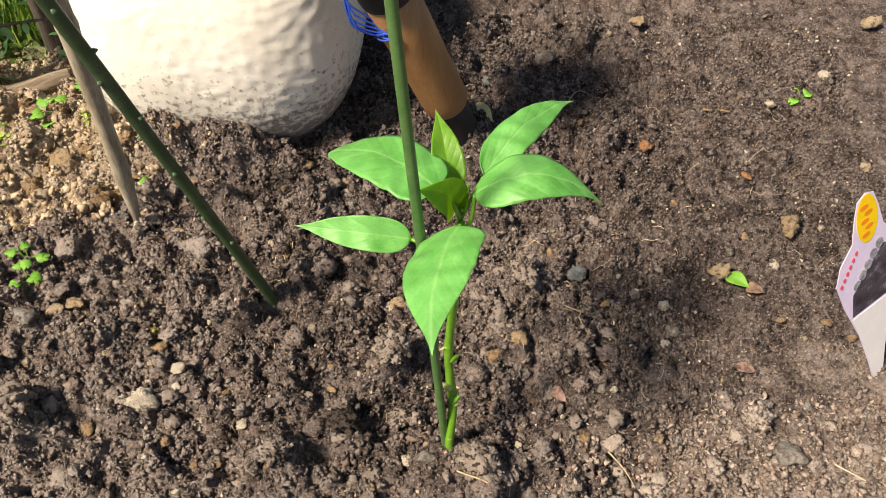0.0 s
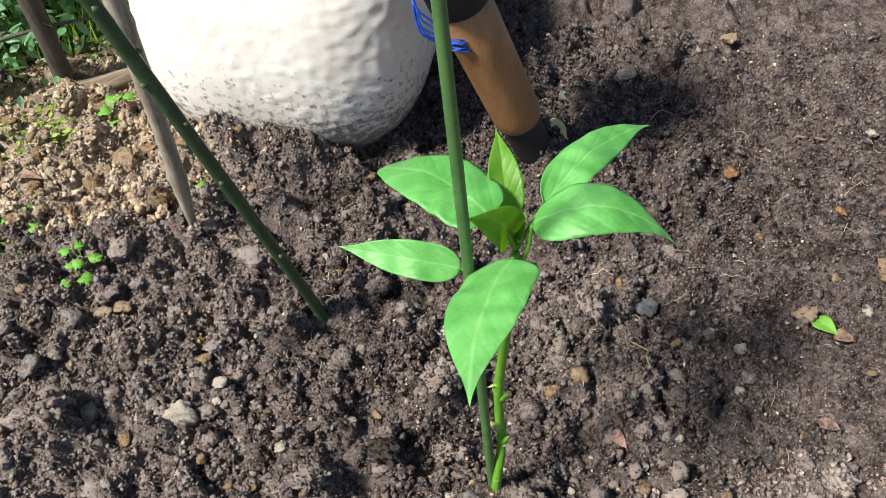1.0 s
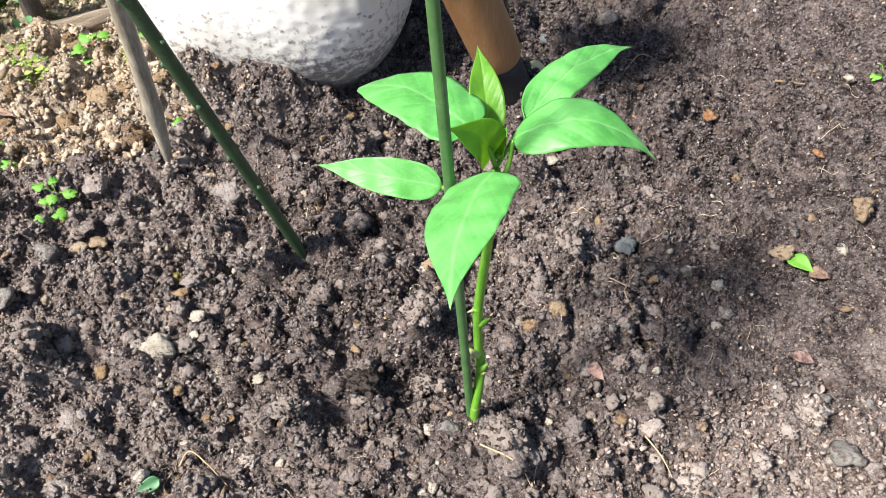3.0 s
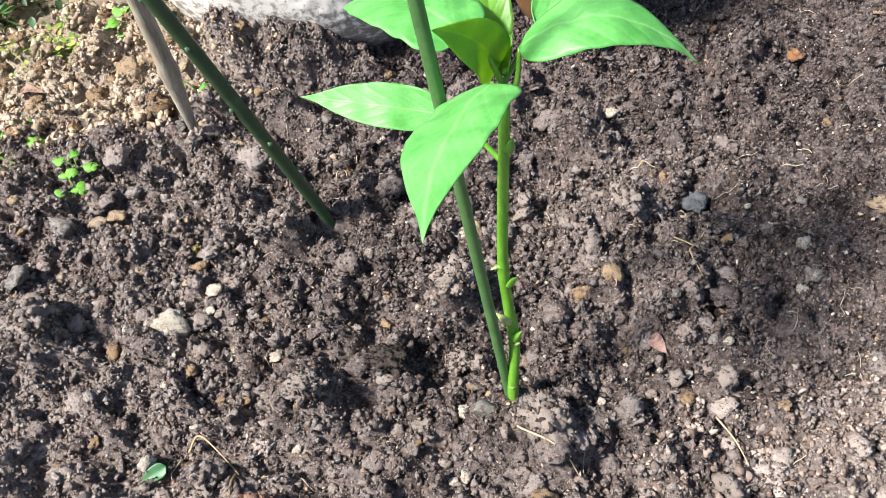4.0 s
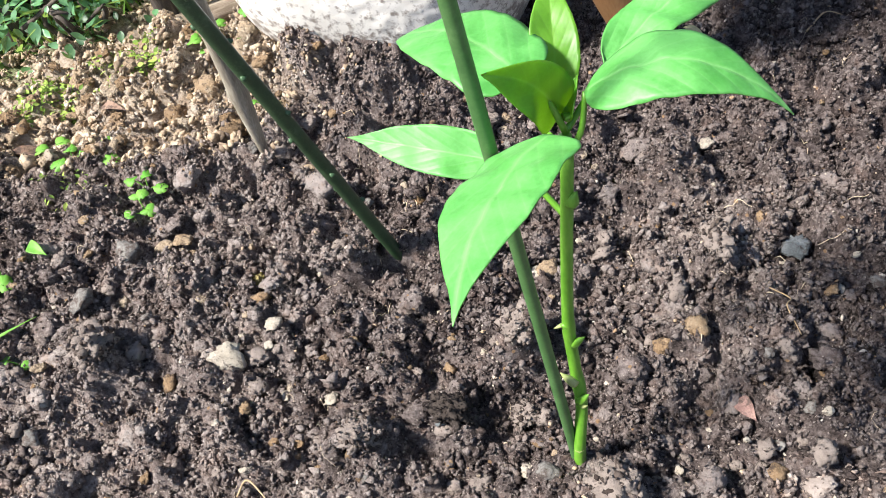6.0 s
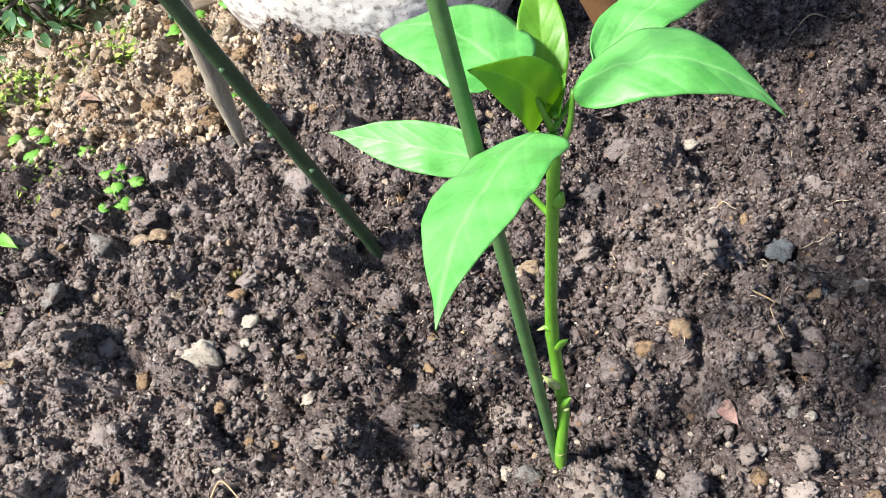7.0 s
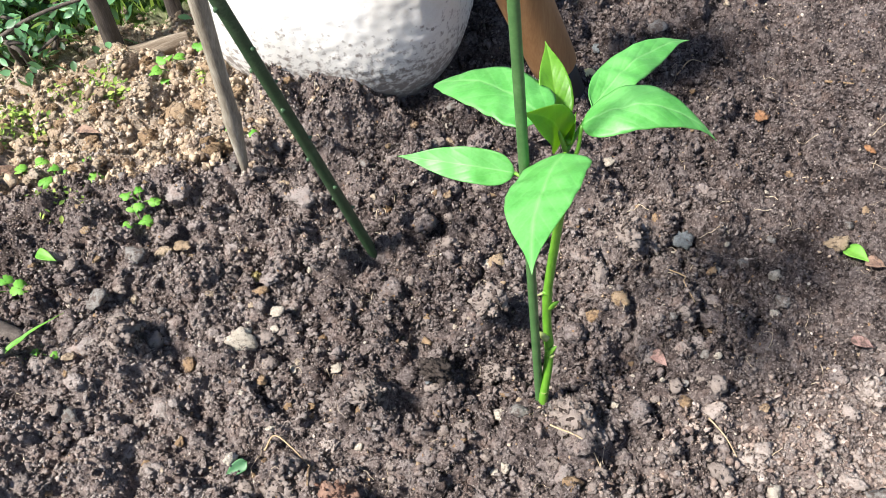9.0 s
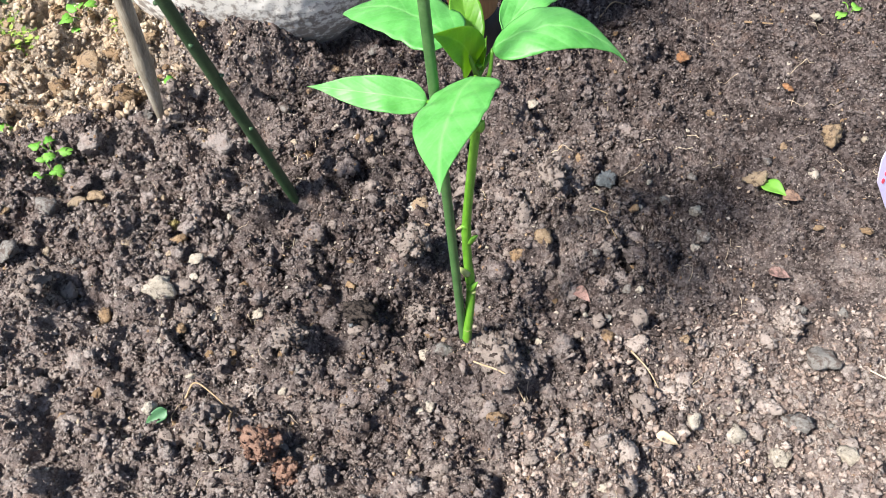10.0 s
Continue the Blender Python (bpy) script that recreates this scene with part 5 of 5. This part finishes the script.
xs, ys, rng = spread(100000, -0.42, 0.40, 0.15, 0.74, 25)
keep = off_pot(xs, ys) & (rng.rand(len(xs)) < 1.1 - 0.5 * step(0.42, 0.66, ys))
xs, ys = xs[keep], ys[keep]
rs = 0.00055 + 0.0008 * rng.rand(len(xs)) ** 2 + 0.0003 * step(0.35, 0.6, ys)
strewn("soil_grains", GRAINS, xs, ys, rs, 0.6, CRUMB, "very fine dark grains of crumbled soil", "soil", 26)

xs, ys, rng = spread(3000, -0.44, 0.40, 0.14, 0.76, 31)
rs = 0.0021 + 0.0034 * rng.rand(len(xs)) ** 2.5
keep = off_pot(xs, ys) & ((xs < 0.14) | (ys < 0.30) | (rng.rand(len(xs)) < 0.3))
strewn("soil_lumps", LUMPS, xs[keep], ys[keep], rs[keep], 0.25, CRUMB, "small brown lumps of soil over the bed", "soil", 32)


xs, ys, rng = spread(16000, -0.62, -0.14, 0.36, 0.76, 41)
g = gravel_zone(xs, ys)
keep = (g > 0.54 + 0.06 * rng.rand(len(xs))) & off_pot(xs, ys)
xs, ys = xs[keep], ys[keep]
rs = 0.0014 + 0.0034 * rng.rand(len(xs)) ** 2.5
strewn("loose_gravel", CLUSTERS, xs[:5000], ys[:5000], rs[:5000], 0.3, TAN_LOOSE, "fine tan gravel by the garden edge", "gravel", 42)
strewn("coarse_gravel", [aggregate(s, 10) for s in range(350, 362)], xs[5000:6300], ys[5000:6300], 0.0026 + 0.0042 * rng.rand(len(xs[5000:6300])) ** 2, 0.3, TAN_LOOSE, "coarse tan gravel by the garden edge", "gravel", 43)

xs, ys, rng = spread(9000, 0.06, 0.38, 0.13, 0.32, 51)
keep = (corner_zone(xs, ys) > 0.03 * rng.rand(len(xs))) & (rng.rand(len(xs)) < 0.8)
xs, ys = xs[keep], ys[keep]
rs = 0.0010 + 0.0028 * rng.rand(len(xs)) ** 3
strewn("pale_crumbs", CLUSTERS, xs, ys, rs, 0.4, PALE_SOIL, "dry pale crumbs and grit on the bed", "soil", 52)

xs, ys, rng = spread(2800, -0.44, 0.42, 0.14, 0.78, 55)
keep = off_pot(xs, ys)
xs, ys = xs[keep], ys[keep]
strewn("light_grit", CRUMBS, xs, ys, 0.0005 + 0.0011 * rng.rand(len(xs)) ** 2, 0.8, GRIT, "light sand grains and grit scattered over the soil", "grit", 56)


def fibres(count, seed):
    rng = np.random.RandomState(seed)
    V, F = [], []
    for k in range(count):
        x, y, a = rng.uniform(-0.34, 0.36), rng.uniform(0.16, 0.62), rng.uniform(0, 6.283)
        n, r, turn, step_len = 7, rng.uniform(0.00012, 0.00030), rng.uniform(-0.5, 0.5), rng.uniform(0.0012, 0.0032)
        px, py = [], []
        for i in range(n):
            px.append(x)
            py.append(y)
            x, y, a = x + step_len * math.cos(a), y + step_len * math.sin(a), a + turn + rng.uniform(-0.4, 0.4)
        pz = height(np.array(px), np.array(py)) + 0.0028
        at = len(V)
        for i in range(n):
            nx, ny = -math.sin(a) * r, math.cos(a) * r
            V += [(px[i] - nx, py[i] - ny, pz[i]), (px[i] + nx, py[i] + ny, pz[i]), (px[i], py[i], pz[i] + 1.6 * r)]
        for i in range(n - 1):
            q = at + 3 * i
            for c in range(3):
                d = (c + 1) % 3
                F.append((q + c, q + d, q + 3 + d, q + 3 + c))
    return mesh_from("root_fibres", V, F)


tagged(finish("root_fibres", fibres(170, 57), STRAW), "fine dry root fibres lying in the soil", "roots", kind="stuff")

# ---- single pieces lying in the bed: parts of the ground ----
def pieces(name, kinds, mat, xs, ys, rs, sink, seed):
    rng = np.random.RandomState(seed)
    meshes = []
    for v, f in kinds:
        me = mesh_from(name, v, f)
        me.materials.append(mat)
        meshes.append(me)
    for x, y, z, r in zip(xs, ys, height(xs, ys), rs):
        ob = new(name, meshes[rng.randint(len(meshes))])
        ob.parent = ground
        s = r * (0.8 + 0.4 * rng.rand(3))
        ob.matrix_basis = Matrix.LocRotScale((x, y, z + r * sink), Euler((rng.uniform(-0.6, 0.6), rng.uniform(-0.6, 0.6), rng.uniform(0, 6.283))), tuple(s))


xs, ys, rng = spread(3000, -0.50, -0.16, 0.42, 0.68, 61)
g = gravel_zone(xs, ys)
keep = (g > 0.56 + 0.08 * rng.rand(len(xs))) & off_pot(xs, ys)
xs, ys = xs[keep][:300], ys[keep][:300]
pieces("pebble", PEBBLES[:5] + ROUGH[:5], TAN, xs, ys, 0.0038 + 0.0068 * rng.rand(len(xs)) ** 2.0, 0.15, 62)

xs, ys, rng = spread(400, -0.46, -0.16, 0.44, 0.66, 65)
keep = (gravel_zone(xs, ys) > 0.57) & off_pot(xs, ys)
xs, ys = xs[keep][:80], ys[keep][:80]
pieces("gravel_clod", ROUGH, TAN, xs, ys, 0.0050 + 0.0065 * rng.rand(len(xs)) ** 2, 0.2, 66)

xs, ys, rng = spread(1500, -0.36, 0.16, 0.16, 0.56, 71)
keep = (gravel_zone(xs, ys) < 0.60)
xs, ys = xs[keep][:150], ys[keep][:150]
pieces("clod", ROUGH, CLOD, xs, ys, 0.0055 + 0.0075 * rng.rand(len(xs)) ** 2, 0.1, 72)

xs, ys, rng = spread(260, 0.08, 0.36, 0.15, 0.30, 91)
keep = corner_zone(xs, ys) > 0.02
xs, ys = xs[keep][:70], ys[keep][:70]
pieces("dry_clod", ROUGH, SANDY, xs, ys, 0.0035 + 0.0075 * rng.rand(len(xs)) ** 2.5, 0.1, 92)

xs, ys, rng = spread(130, -0.36, 0.40, 0.15, 0.74, 81)
keep = off_pot(xs, ys)
xs, ys = xs[keep], ys[keep]
pieces("pale_grit", PEBBLES, PALE, xs, ys, 0.0011 + 0.0018 * rng.rand(len(xs)) ** 2, 0.5, 82)

for mat, count, x0, x1, y0, y1, big, seed in ((TAN, 120, -0.36, 0.02, 0.18, 0.56, 0.0050, 111), (OCHRE, 60, -0.30, 0.18, 0.17, 0.52, 0.0036, 121), (PALE, 60, -0.26, 0.20, 0.16, 0.56, 0.0042, 131), (GREY, 60, -0.36, 0.34, 0.16, 0.66, 0.0050, 141)):
    xs, ys, rng = spread(count, x0, x1, y0, y1, seed)
    pieces("pebble", PEBBLES, mat, xs, ys, 0.0016 + big * rng.rand(count) ** 2, 0.35, seed + 1)

xs, ys, rng = spread(170, -0.34, 0.15, 0.17, 0.52, 151)
pieces("clod", ROUGH, BUFF, xs, ys, 0.0030 + 0.0065 * rng.rand(len(xs)) ** 2, 0.25, 152)
xs, ys, rng = spread(50, 0.12, 0.40, 0.30, 0.74, 161)
pieces("pebble", PEBBLES, TAN, xs, ys, 0.0014 + 0.0042 * rng.rand(len(xs)) ** 2.5, 0.35, 162)
